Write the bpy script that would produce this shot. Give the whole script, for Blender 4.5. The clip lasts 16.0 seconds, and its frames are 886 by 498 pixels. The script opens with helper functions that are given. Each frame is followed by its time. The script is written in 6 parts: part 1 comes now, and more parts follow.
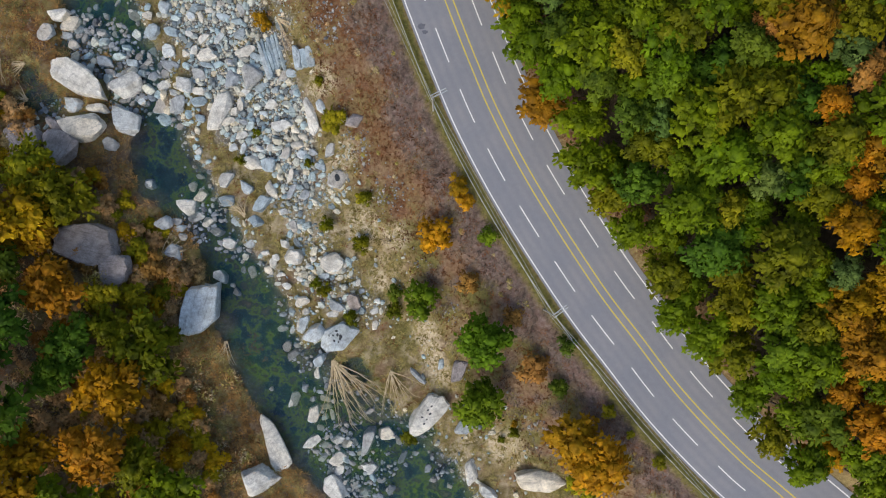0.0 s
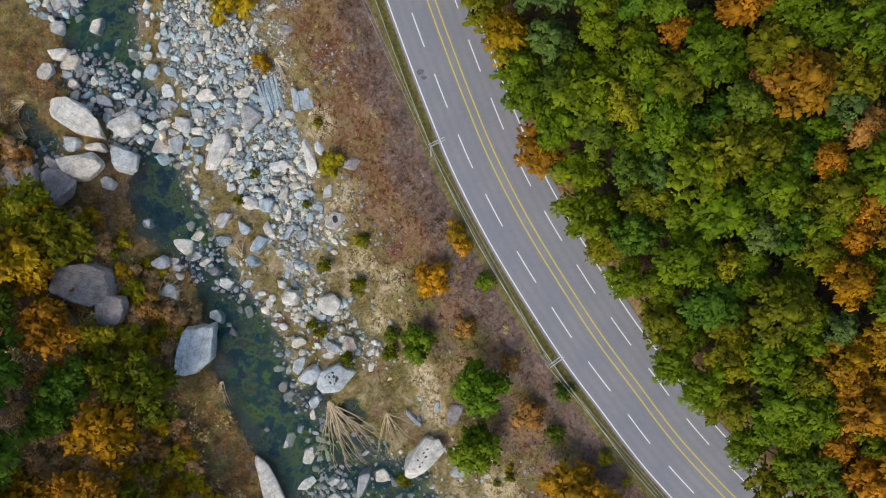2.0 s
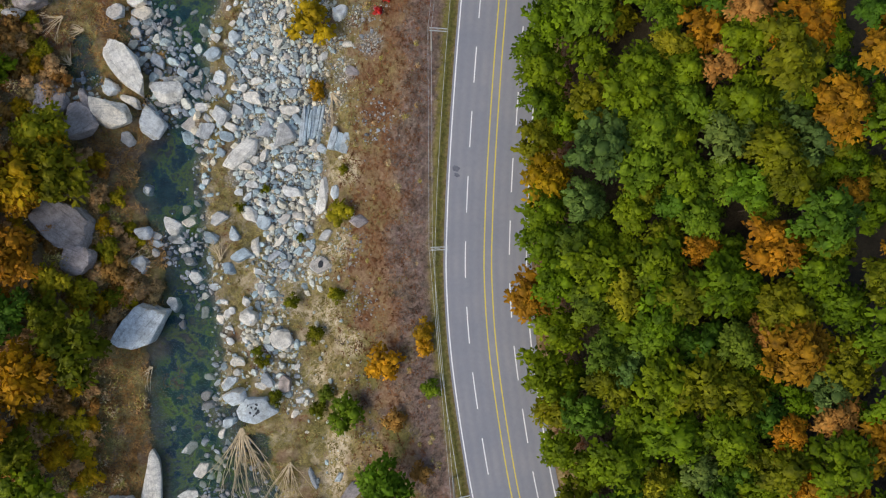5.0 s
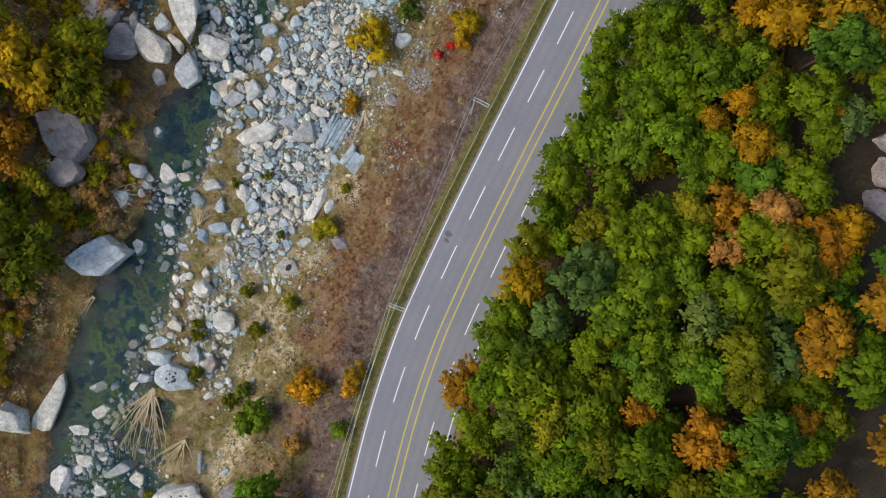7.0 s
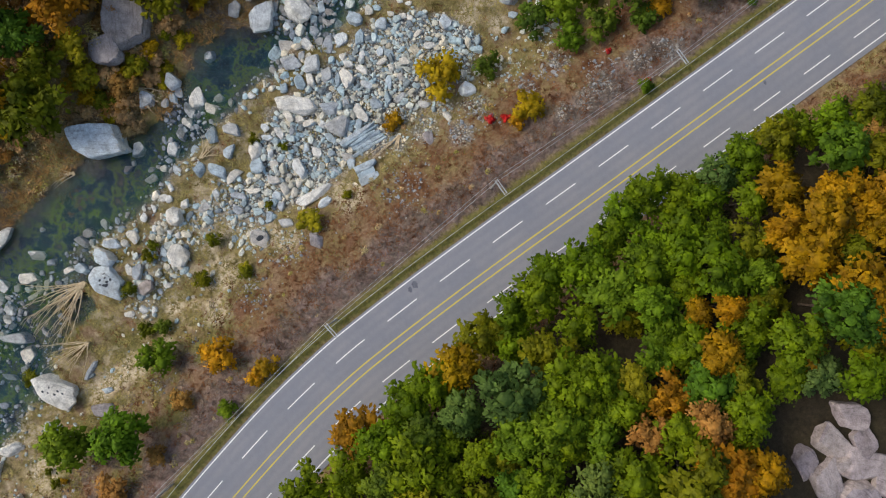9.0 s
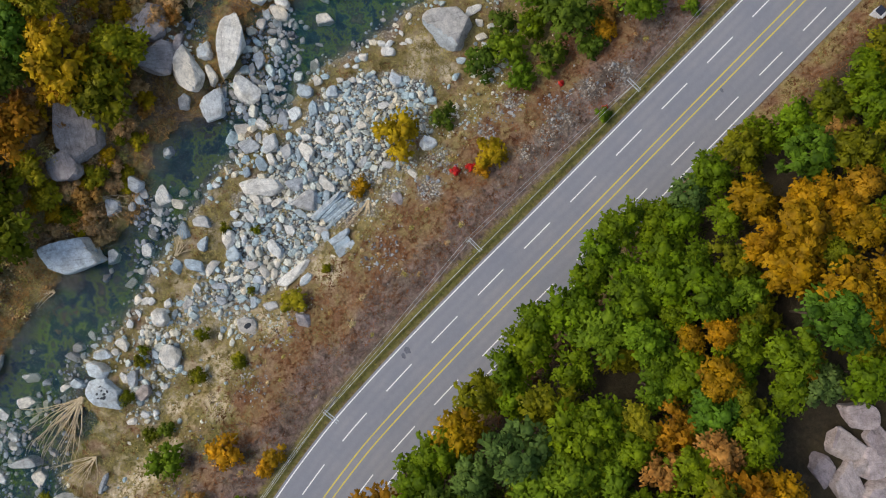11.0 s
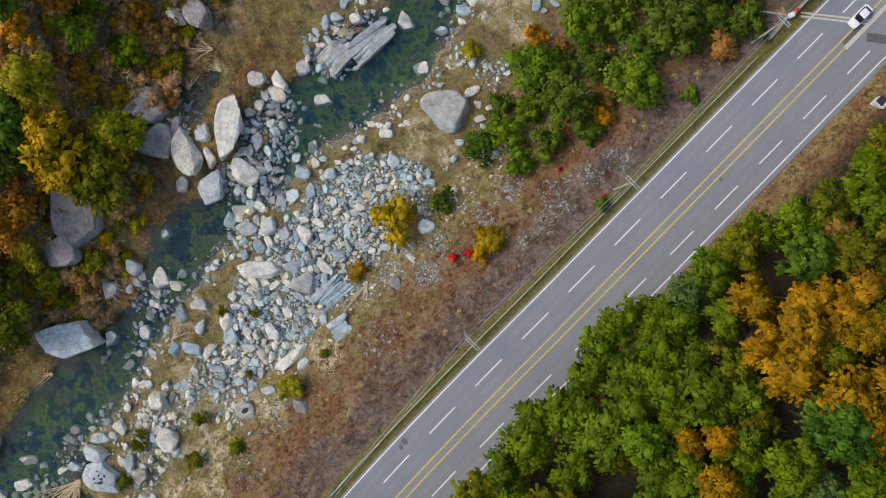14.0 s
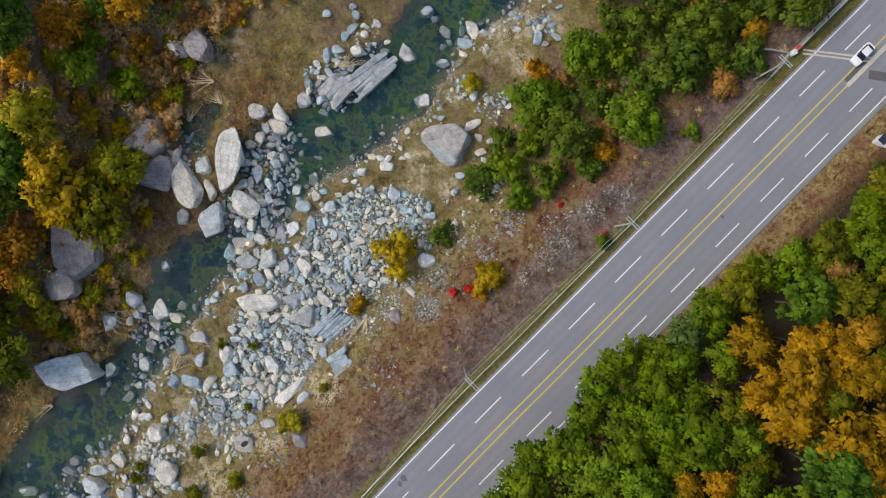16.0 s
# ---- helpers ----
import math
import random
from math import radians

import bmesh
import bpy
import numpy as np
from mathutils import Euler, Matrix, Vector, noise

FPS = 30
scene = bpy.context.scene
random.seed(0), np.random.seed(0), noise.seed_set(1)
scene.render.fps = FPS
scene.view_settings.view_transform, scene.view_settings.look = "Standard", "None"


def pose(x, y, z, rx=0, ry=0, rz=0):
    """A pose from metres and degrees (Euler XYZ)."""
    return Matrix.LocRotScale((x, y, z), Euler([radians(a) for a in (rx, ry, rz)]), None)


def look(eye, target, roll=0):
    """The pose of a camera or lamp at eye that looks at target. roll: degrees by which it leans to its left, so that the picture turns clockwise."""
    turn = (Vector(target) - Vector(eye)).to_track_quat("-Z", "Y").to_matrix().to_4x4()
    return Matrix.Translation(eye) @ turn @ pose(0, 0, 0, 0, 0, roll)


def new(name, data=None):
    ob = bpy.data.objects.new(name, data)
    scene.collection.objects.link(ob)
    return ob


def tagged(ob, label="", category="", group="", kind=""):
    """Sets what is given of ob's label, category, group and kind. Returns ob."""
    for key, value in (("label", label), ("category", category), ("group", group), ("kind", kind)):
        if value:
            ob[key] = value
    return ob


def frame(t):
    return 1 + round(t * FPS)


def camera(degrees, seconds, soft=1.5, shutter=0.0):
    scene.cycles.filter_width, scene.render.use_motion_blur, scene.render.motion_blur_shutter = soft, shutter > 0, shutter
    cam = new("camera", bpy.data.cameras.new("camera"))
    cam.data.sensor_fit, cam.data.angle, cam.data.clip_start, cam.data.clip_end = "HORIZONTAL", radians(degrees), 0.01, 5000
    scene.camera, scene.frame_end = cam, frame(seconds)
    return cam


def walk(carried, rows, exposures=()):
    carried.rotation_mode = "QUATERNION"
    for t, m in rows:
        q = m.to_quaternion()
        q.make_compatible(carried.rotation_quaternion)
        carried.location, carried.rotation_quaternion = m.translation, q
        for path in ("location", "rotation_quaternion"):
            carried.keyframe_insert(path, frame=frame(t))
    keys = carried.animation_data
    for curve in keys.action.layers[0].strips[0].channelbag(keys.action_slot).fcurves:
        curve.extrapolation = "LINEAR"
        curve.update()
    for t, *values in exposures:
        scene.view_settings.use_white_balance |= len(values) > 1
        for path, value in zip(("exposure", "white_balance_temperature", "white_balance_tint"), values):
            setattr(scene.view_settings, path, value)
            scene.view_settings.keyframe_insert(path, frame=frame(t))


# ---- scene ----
cam = camera(72.0, 16.0, soft=1.1)
ROWS = [  # t, x, y, z, rx, ry, rz
    (0.0, -0.304, -0.216, 106.268, 0.134, -0.103, 0.223),
    (0.5, -0.189, 1.001, 106.239, 0.316, -0.079, 0.342),
    (1.0, -0.174, 2.487, 106.272, 0.523, -0.117, 0.466),
    (1.5, -0.145, 4.225, 106.3, 0.706, -0.164, 0.595),
    (2.0, -0.157, 6.255, 106.372, 0.87, -0.263, 0.688),
    (2.5, -0.086, 8.347, 106.412, 1.027, -0.306, 0.925),
    (3.0, -0.047, 10.842, 106.488, 1.155, -0.36, 2.326),
    (3.5, 0.023, 13.365, 106.513, 1.343, -0.424, 5.62),
    (4.0, -0.184, 16.1, 106.616, 1.469, -0.615, 11.206),
    (4.2, -0.313, 17.318, 106.623, 1.442, -0.718, 14.578),
    (6.3, -1.43, 30.785, 105.836, 0.811, -0.501, 37.9),
    (6.5, -1.655, 31.949, 105.844, 0.808, -0.482, 41.022),
    (7.0, -2.346, 34.564, 105.8, 0.84, -0.567, 46.699),
    (7.5, -3.423, 36.818, 105.941, 0.854, -0.761, 57.024),
    (8.0, -4.592, 39.003, 106.027, 0.856, -0.919, 66.549),
    (8.5, -5.896, 41.028, 106.114, 0.894, -0.978, 74.114),
    (9.0, -7.599, 42.921, 106.071, 0.893, -1.068, 74.206),
    (11.3, -17.826, 51.254, 105.801, 0.767, -0.542, 64.221),
    (11.5, -18.806, 51.863, 105.797, 0.745, -0.508, 64.289),
    (12.0, -21.186, 53.109, 105.804, 0.777, -0.502, 64.37),
    (12.5, -23.443, 54.32, 105.789, 0.836, -0.46, 64.45),
    (13.0, -25.486, 55.467, 105.746, 0.962, -0.4, 64.546),
    (13.5, -27.541, 56.601, 105.702, 1.027, -0.345, 64.642),
    (14.0, -29.61, 57.636, 105.651, 1.077, -0.298, 64.733),
    (14.5, -31.323, 58.572, 105.656, 1.155, -0.222, 64.789),
    (15.0, -32.694, 59.304, 105.659, 1.164, -0.189, 64.872),
    (15.5, -33.935, 59.92, 105.636, 1.165, -0.174, 64.911),
    (16.0, -35.179, 60.493, 105.622, 1.112, -0.167, 65.002),
]
walk(cam, [(t, pose(*row)) for t, *row in ROWS])

# ---- world and light: an overcast autumn noon ----
world = bpy.data.worlds.new("sky")
scene.world = world
world.use_nodes = True
wn = world.node_tree
sky = wn.nodes.new("ShaderNodeTexSky")
sky.sky_type, sky.sun_disc = "NISHITA", False
sky.sun_elevation, sky.sun_rotation = radians(43), radians(211)
sky.dust_density = 3.0
wn.links.new(sky.outputs[0], wn.nodes["Background"].inputs[0])
wn.nodes["Background"].inputs[1].default_value = 0.15
sun_data = bpy.data.lights.new("sun", "SUN")
sun_data.energy, sun_data.angle, sun_data.color = 1.1, radians(22), (1.0, 0.95, 0.87)
sun = new("sun", sun_data)
sun.matrix_world = look((-31, -52, 56), (0, 0, 0))
scene.view_settings.exposure = 0.30

rng = np.random.default_rng(7)

# ---- fitted plan: road centre, river (with half width), gravel bar (with half width), sand, lane dashes ----
ROAD_POINTS = [(120, -92), (90, -67.5), (59.1, -42.0), (51.1, -35.1), (41.7, -25.3), (34.0, -15.5), (26.6, -5.7), (16.1, 10.5), (9.3, 23), (5.0, 32.8),
               (0.3, 44.7), (-4.92, 58.72), (-9.64, 71.9), (-19.3, 98.36), (-32.0, 133.1), (-37.3, 147.6), (-48, 177), (-62, 215)]
RIVER_POINTS = [(-100, 180, 9), (-86, 120, 8), (-79, 88, 6.5), (-77, 79, 6), (-71, 70, 7.5), (-69.5, 62, 8.5), (-67, 53, 8), (-65, 45, 6.5), (-60, 39, 3.5), (-57, 34, 1.8),
                (-55.5, 28, 2.2), (-54.5, 23, 4.5), (-54, 17, 6.3), (-49.5, 11, 5.0), (-45, 5, 3.6), (-41.5, -1, 4.8), (-39, -7, 6.0), (-36, -14, 6.8), (-33, -22, 6.6),
                (-27.5, -30, 7.5), (-20, -37, 9), (-12, -44, 12), (-4, -54, 12), (10, -80, 12), (30, -140, 12)]
BAR_POINTS = [(-45.5, 59, 4.0), (-47.2, 55.5, 5.5), (-46.8, 50, 7.8), (-43.5, 44, 9.0), (-40, 37, 9.0), (-36, 28, 8.8), (-32, 21.6, 7.2), (-28.6, 16.8, 4.6), (-28, 11, 3.0)]
BAR_THIN = [(-28.6, 9.7, 4.9), (-24.3, 11.9, 4.3), (-25.8, 2.2, 4.3), (-24.2, -3.2, 5.4), (-19.9, -7.5, 5.4), (-15.6, -11.2, 4.3), (-19.7, -38.7, 5.4), (-15.4, -44.0, 6.5), (-0.4, -40.7, 3.2), (-58, 82, 3.5), (-63, 78, 2.5), (-68, 97, 3)]
SANDS = [(-26.9, 15.1, 2.8), (-24.3, 30.1, 2.2), (-27.4, 11.3, 2.6), (-24.2, 7.6, 3.7), (-21.5, 3.3, 2.8), (-17.8, 17.8, 2.6), (-2.1, -20.2, 2.8), (-1.0, -24.3, 2.8), (-4.2, -13.3, 1.7), (12.5, -36.3, 2.8),
         (3.9, -38.4, 2.6), (-50.5, 62.2, 2.8), (-47.6, 67.3, 2.4), (-52.4, 67.2, 2.2), (-69.5, 94.2, 3.0), (-67.7, 90.4, 2.8), (-66.9, 87.0, 2.4), (-64.1, 90.5, 2.2)]
DRIFTS = [(-42.4, 22.5, 2.2), (-40.5, 14.0, 2.0), (-26.3, 4.9, 4.6), (-19.9, 15.1, 2.7), (-22.6, 10.3, 3.2), (-15.6, 4.4, 4.4), (-3.1, -15.9, 3.2), (-22.6, 31.7, 3.2), (-9.1, 2.3, 3.0), (-1.5, -21.8, 2.7),
         (10.3, -37.3, 3.8), (-19.8, -10.6, 3.0), (5.0, -36.3, 2.2), (-54.0, 65.0, 3.4), (-69.8, 88.4, 3.4), (-62.9, 90.5, 2.9), (-62.7, 75.6, 2.0), (-67.2, 99.1, 2.6),
         (-25.9, 25.6, 1.8), (-31.4, 18.8, 2.4), (-32.6, 8.8, 2.7), (-28.1, 1.0, 2.2), (-13, -6, 3), (-5, -9, 2.5)]
RUSTS = [(-79.5, 40.0, 3.8), (-85.0, 32.1, 4.8), (-82.9, 26.4, 3.2), (-78.2, 45.3, 3.0), (-89.0, 23.4, 4.2), (-81.0, 43.4, 3.2), (-81.4, 34.9, 3.7), (-78.8, 39.2, 2.6), (-84.5, 30.4, 4), (-80.7, 34.0, 4), (-84.8, 25.2, 4), (-92.6, 24.5, 5), (-47, -28, 4), (-38, -20, 3.5), (-40, -41, 4)]
GULLY = [(-98.3, 42.6, 1.2), (-94.9, 40.5, 1.3), (-90.7, 40.2, 1.0), (-88.5, 38.1, 1.3), (-93.7, 45.3, 1.1), (-89.5, 42.9, 1.2), (-87.1, 41.0, 1.0), (-83.3, 40.0, 1.4), (-95.0, 47.2, 1.1), (-91.6, 44.1, 0.9), (-85.2, 40.4, 0.9)]
OLIVES = [(-83.3, 49.1, 5), (-81.0, 44.8, 3), (-88.9, 58.1, 4), (-45, -33, 4), (-44, -1, 4)]
STRAWS = [(-46.5, -25.7, 5.9), (-48.1, -34.3, 5.3), (-42.0, -21.4, 3.0), (-51.8, -30.6, 4.3), (-43.8, -40.7, 4.3), (-38.5, -27.8, 2.1), (-41.1, -34.3, 2.6), (-15.6, 4.4, 3.6), (-19.9, 9.7, 2.8), (-10.2, -3.1, 3.2), (-13.4, 0.1, 2.8), (-20.9, 2.2, 3.2), (-87.5, 49.5, 5.3), (-88.6, 54.7, 4.3), (-81.3, 50.2, 2.8), (-63.4, 75.9, 3.2), (-60.6, 78.1, 2.6)]
SCREE_GREY = [(-40.0, 58.2, 2.7), (-34.5, 52.5, 2.5), (-33.4, 58.6, 2.9), (-28.4, 54.3, 2.7), (-31.3, 48.1, 3.1), (-30.2, 43.0, 2.1), (-32.9, 68.4, 1.9), (-36.3, 75.5, 2.3), (-32.0, 93.5, 3.0), (-31.6, 88.2, 2.6), (-29.0, 80.7, 3.2), (-27.3, 77.1, 2.4), (-25.9, 73.0, 2.4)]
POOLS = [(-14, -30, 5), (-6, -36, 5.5), (-1, -43, 4.5), (-16.5, -23.5, 3.5), (-77, 28.5, 4.5), (-80, 33, 3), (-65, 37, 7), (-60.5, 28, 5.5), (-70, 40, 5), (-57, 34, 6), (-46, 6, 6), (-51, 8, 4), (-24, -22, 5)]
DASHES = [(-3.95, 3.72, 11.44, 6.4, 27), (3.75, 10.9, 10.96, 6.0, 16), (3.95, 187.0, 11.7, 5.9, 4), (4.1, 233.8, 11.1, 5.8, 7)]


# ---- materials ----
def material(name, rough=0.85, metal=0.0):
    m = bpy.data.materials.new(name)
    m.use_nodes = True
    b = m.node_tree.nodes["Principled BSDF"]
    b.inputs["Roughness"].default_value = rough
    b.inputs["Metallic"].default_value = metal
    b.inputs["Specular IOR Level"].default_value = 0.3
    return m, m.node_tree, b


def node(nt, kind, **values):
    n = nt.nodes.new(kind)
    for key, v in values.items():
        n.inputs[key.replace("_", " ")].default_value = v
    return n


def coords(nt):
    return nt.nodes.new("ShaderNodeTexCoord").outputs["Object"]


def place(nt):
    return nt.nodes.new("ShaderNodeNewGeometry").outputs["Position"]


def noise_tex(nt, vec, scale, detail=4.0, rough=0.6):
    n = node(nt, "ShaderNodeTexNoise", Scale=scale, Detail=detail, Roughness=rough)
    nt.links.new(vec, n.inputs["Vector"])
    return n.outputs["Fac"]


def ramp(nt, fac, *stops):
    n = nt.nodes.new("ShaderNodeValToRGB")
    e = n.color_ramp.elements
    while len(e) < len(stops):
        e.new(0.5)
    for item, (p, c) in zip(e, stops):
        item.position = p
        item.color = (*c, 1) if isinstance(c, tuple) else (c, c, c, 1)
    nt.links.new(fac, n.inputs["Fac"])
    return n.outputs["Color"]


def mix(nt, fac, a, b, blend="MIX"):
    n = nt.nodes.new("ShaderNodeMix")
    n.data_type, n.blend_type = "RGBA", blend
    for value, socket in ((fac, n.inputs["Factor"]), (a, n.inputs["A"]), (b, n.inputs["B"])):
        if isinstance(value, tuple):
            socket.default_value = (*value, 1)
        elif isinstance(value, (int, float)):
            socket.default_value = value
        else:
            nt.links.new(value, socket)
    return n.outputs["Result"]


def bump(nt, b, height, strength=0.5, distance=0.05):
    n = node(nt, "ShaderNodeBump", Strength=strength, Distance=distance)
    nt.links.new(height, n.inputs["Height"])
    nt.links.new(n.outputs["Normal"], b.inputs["Normal"])


def attribute(nt, name):
    n = nt.nodes.new("ShaderNodeAttribute")
    n.attribute_name = name
    return n.outputs["Fac"]


def two_tone(name, low, high, scale=3.0, fine=20.0, rough=0.85, relief=0.3, metal=0.0):
    """A surface whose colour drifts between two tones at two scales."""
    m, nt, b = material(name, rough, metal)
    p = place(nt)
    big, small = noise_tex(nt, p, scale), noise_tex(nt, p, fine)
    c = ramp(nt, big, (0.3, low), (0.7, high))
    c = mix(nt, 0.6, c, ramp(nt, small, (0.25, 0.55), (0.75, 1.35)), "MULTIPLY")
    nt.links.new(c, b.inputs["Base Color"])
    bump(nt, b, small, relief, 0.02)
    return m


def ground_material():
    m, nt, b = material("bank_ground", 0.95)
    p = place(nt)
    n1, n2, n3 = noise_tex(nt, p, 0.35, 6), noise_tex(nt, p, 1.6, 6, 0.7), noise_tex(nt, p, 7.0, 5, 0.7)
    litter = ramp(nt, n2, (0.28, (0.10, 0.058, 0.03)), (0.5, (0.21, 0.135, 0.075)), (0.75, (0.36, 0.265, 0.16)))
    rust = ramp(nt, n2, (0.25, (0.065, 0.03, 0.016)), (0.45, (0.148, 0.068, 0.032)), (0.6, (0.19, 0.108, 0.06)), (0.75, (0.26, 0.19, 0.125)))
    mauve = ramp(nt, n2, (0.3, (0.105, 0.067, 0.056)), (0.5, (0.185, 0.13, 0.112)), (0.7, (0.29, 0.235, 0.205)))
    sand = ramp(nt, n2, (0.25, (0.27, 0.20, 0.11)), (0.5, (0.50, 0.41, 0.265)), (0.75, (0.70, 0.62, 0.45)))
    grass = ramp(nt, n2, (0.3, (0.075, 0.075, 0.015)), (0.7, (0.20, 0.185, 0.05)))
    gravel = ramp(nt, n3, (0.25, (0.10, 0.095, 0.08)), (0.5, (0.28, 0.265, 0.225)), (0.7, (0.52, 0.50, 0.43)))
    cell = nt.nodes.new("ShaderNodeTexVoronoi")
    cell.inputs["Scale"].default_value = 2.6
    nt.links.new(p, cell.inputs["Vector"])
    split = nt.nodes.new("ShaderNodeSeparateColor")
    nt.links.new(cell.outputs["Color"], split.inputs[0])
    gravel = mix(nt, 0.75, gravel, ramp(nt, split.outputs[0], (0.0, (0.15, 0.16, 0.16)), (0.35, (0.34, 0.38, 0.39)), (0.6, (0.50, 0.44, 0.33)), (1.0, (0.66, 0.63, 0.55))))
    # gaps between the pebble cells darkened, crevice shade painted into the colour
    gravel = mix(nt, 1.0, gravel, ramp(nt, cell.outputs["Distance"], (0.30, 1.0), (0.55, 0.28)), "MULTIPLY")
    bed = ramp(nt, n1, (0.36, (0.010, 0.018, 0.026)), (0.47, (0.025, 0.05, 0.05)), (0.55, (0.16, 0.21, 0.02)), (0.61, (0.05, 0.06, 0.035)), (0.72, (0.19, 0.14, 0.06)))
    straw = ramp(nt, n2, (0.3, (0.17, 0.125, 0.045)), (0.7, (0.38, 0.30, 0.13)))
    olive = ramp(nt, n2, (0.3, (0.12, 0.10, 0.03)), (0.7, (0.27, 0.215, 0.08)))
    patch = ramp(nt, noise_tex(nt, p, 0.22, 5, 0.7), (0.46, 0.0), (0.6, 0.85))
    rust, mauve, litter = mix(nt, mix(nt, 1.0, patch, (0.28, 0.28, 0.28), "MULTIPLY"), rust, straw), mix(nt, mix(nt, 1.0, patch, (0.5, 0.5, 0.5), "MULTIPLY"), mauve, rust), mix(nt, patch, litter, olive)
    # litter of the wood floor, the trees' shade put into its near-black colour
    shaded_litter = ramp(nt, n2, (0.3, (0.014, 0.012, 0.006)), (0.7, (0.042, 0.032, 0.016)))
    c = litter
    for key, tone in (("rust", rust), ("mauve", mauve), ("straw", straw), ("grass", grass), ("sand", sand), ("gravel", gravel), ("bed", bed), ("shaded_litter", shaded_litter)):
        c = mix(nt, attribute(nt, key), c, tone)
    c = mix(nt, 0.7, c, ramp(nt, n3, (0.25, 0.5), (0.75, 1.4)), "MULTIPLY")
    nt.links.new(c, b.inputs["Base Color"])
    bump(nt, b, n3, 0.8, 0.15)
    return m


def rock_material(name, cool, warm, dark):
    m, nt, b = material(name, 0.85)
    p = place(nt)
    info = nt.nodes.new("ShaderNodeObjectInfo").outputs["Random"]
    isle = nt.nodes.new("ShaderNodeNewGeometry").outputs["Random Per Island"]
    r = nt.nodes.new("ShaderNodeMath")
    r.operation = "FRACT"
    add = nt.nodes.new("ShaderNodeMath")
    nt.links.new(info, add.inputs[0])
    nt.links.new(isle, add.inputs[1])
    nt.links.new(add.outputs[0], r.inputs[0])
    c = ramp(nt, r.outputs[0], (0.0, cool), (0.45, warm), (0.75, cool), (0.95, dark))
    n2, n3 = noise_tex(nt, p, 1.1, 6, 0.65), noise_tex(nt, p, 5.5, 6, 0.7)
    c = mix(nt, 0.75, c, ramp(nt, n2, (0.3, 0.55), (0.5, 1.0), (0.7, 1.25)), "MULTIPLY")
    c = mix(nt, 0.6, c, ramp(nt, n3, (0.3, 0.55), (0.6, 1.15)), "MULTIPLY")
    spots = ramp(nt, noise_tex(nt, p, 2.3, 3), (0.62, 0.0), (0.7, 1.0))
    c = mix(nt, mix(nt, 1.0, spots, (0.35, 0.35, 0.35), "MULTIPLY"), c, (0.16, 0.14, 0.11))
    lay = nt.nodes.new("ShaderNodeMapping")
    lay.inputs["Rotation"].default_value = (0.3, 0.2, 0.15)
    lay.inputs["Scale"].default_value = (0.3, 3.0, 1.6)
    nt.links.new(coords(nt), lay.inputs["Vector"])
    bedding = noise_tex(nt, lay.outputs[0], 0.8, 7, 0.7)
    c = mix(nt, 0.6, c, ramp(nt, bedding, (0.36, 0.4), (0.44, 1.0), (0.7, 1.15)), "MULTIPLY")
    crack = nt.nodes.new("ShaderNodeTexVoronoi")
    crack.feature = "DISTANCE_TO_EDGE"
    crack.inputs["Scale"].default_value = 0.2
    warp = nt.nodes.new("ShaderNodeVectorMath")
    nt.links.new(p, warp.inputs[0])
    nt.links.new(mix(nt, 1.0, (0, 0, 0), noise_tex(nt, p, 0.7, 4)), warp.inputs[1])
    nt.links.new(warp.outputs[0], crack.inputs["Vector"])
    c = mix(nt, 0.22, c, ramp(nt, crack.outputs["Distance"], (0.0, 0.3), (0.03, 1.0)), "MULTIPLY")
    c = mix(nt, 0.7, c, ramp(nt, noise_tex(nt, p, 0.45, 5, 0.7), (0.36, (0.62, 0.6, 0.56)), (0.55, (1.0, 1.0, 1.0)), (0.7, (1.12, 1.1, 1.05))), "MULTIPLY")
    nt.links.new(c, b.inputs["Base Color"])
    bump(nt, b, mix(nt, 0.3, n3, bedding), 1.0, 0.3)
    return m


def leaf_material(name, low, high, rough=0.6):
    m, nt, b = material(name, rough)
    isle = nt.nodes.new("ShaderNodeNewGeometry").outputs["Random Per Island"]
    info = nt.nodes.new("ShaderNodeObjectInfo").outputs["Random"]
    clump = noise_tex(nt, place(nt), 0.4, 3, 0.55)
    c = ramp(nt, clump, (0.28, low), (0.62, high))
    c = mix(nt, 0.5, c, ramp(nt, noise_tex(nt, place(nt), 1.3, 3, 0.6), (0.34, (0.6, 0.66, 0.6)), (0.5, (1.0, 1.0, 1.0)), (0.66, (1.4, 1.3, 1.05))), "MULTIPLY")
    c = mix(nt, 0.9, c, ramp(nt, isle, (0.0, 0.84), (1.0, 1.16)), "MULTIPLY")
    c = mix(nt, 0.8, c, ramp(nt, info, (0.0, (0.72, 0.82, 0.7)), (0.35, (1.0, 1.0, 1.0)), (0.7, (1.22, 1.08, 0.8)), (1.0, (0.85, 1.05, 0.9))), "MULTIPLY")
    nt.links.new(c, b.inputs["Base Color"])
    b.inputs["Specular IOR Level"].default_value = 0.12
    through_leaf = nt.nodes.new("ShaderNodeBsdfTranslucent")
    nt.links.new(c, through_leaf.inputs["Color"])
    both = nt.nodes.new("ShaderNodeMixShader")
    both.inputs[0].default_value = 0.25
    nt.links.new(b.outputs[0], both.inputs[1])
    nt.links.new(through_leaf.outputs[0], both.inputs[2])
    nt.links.new(both.outputs[0], nt.nodes["Material Output"].inputs["Surface"])
    return m


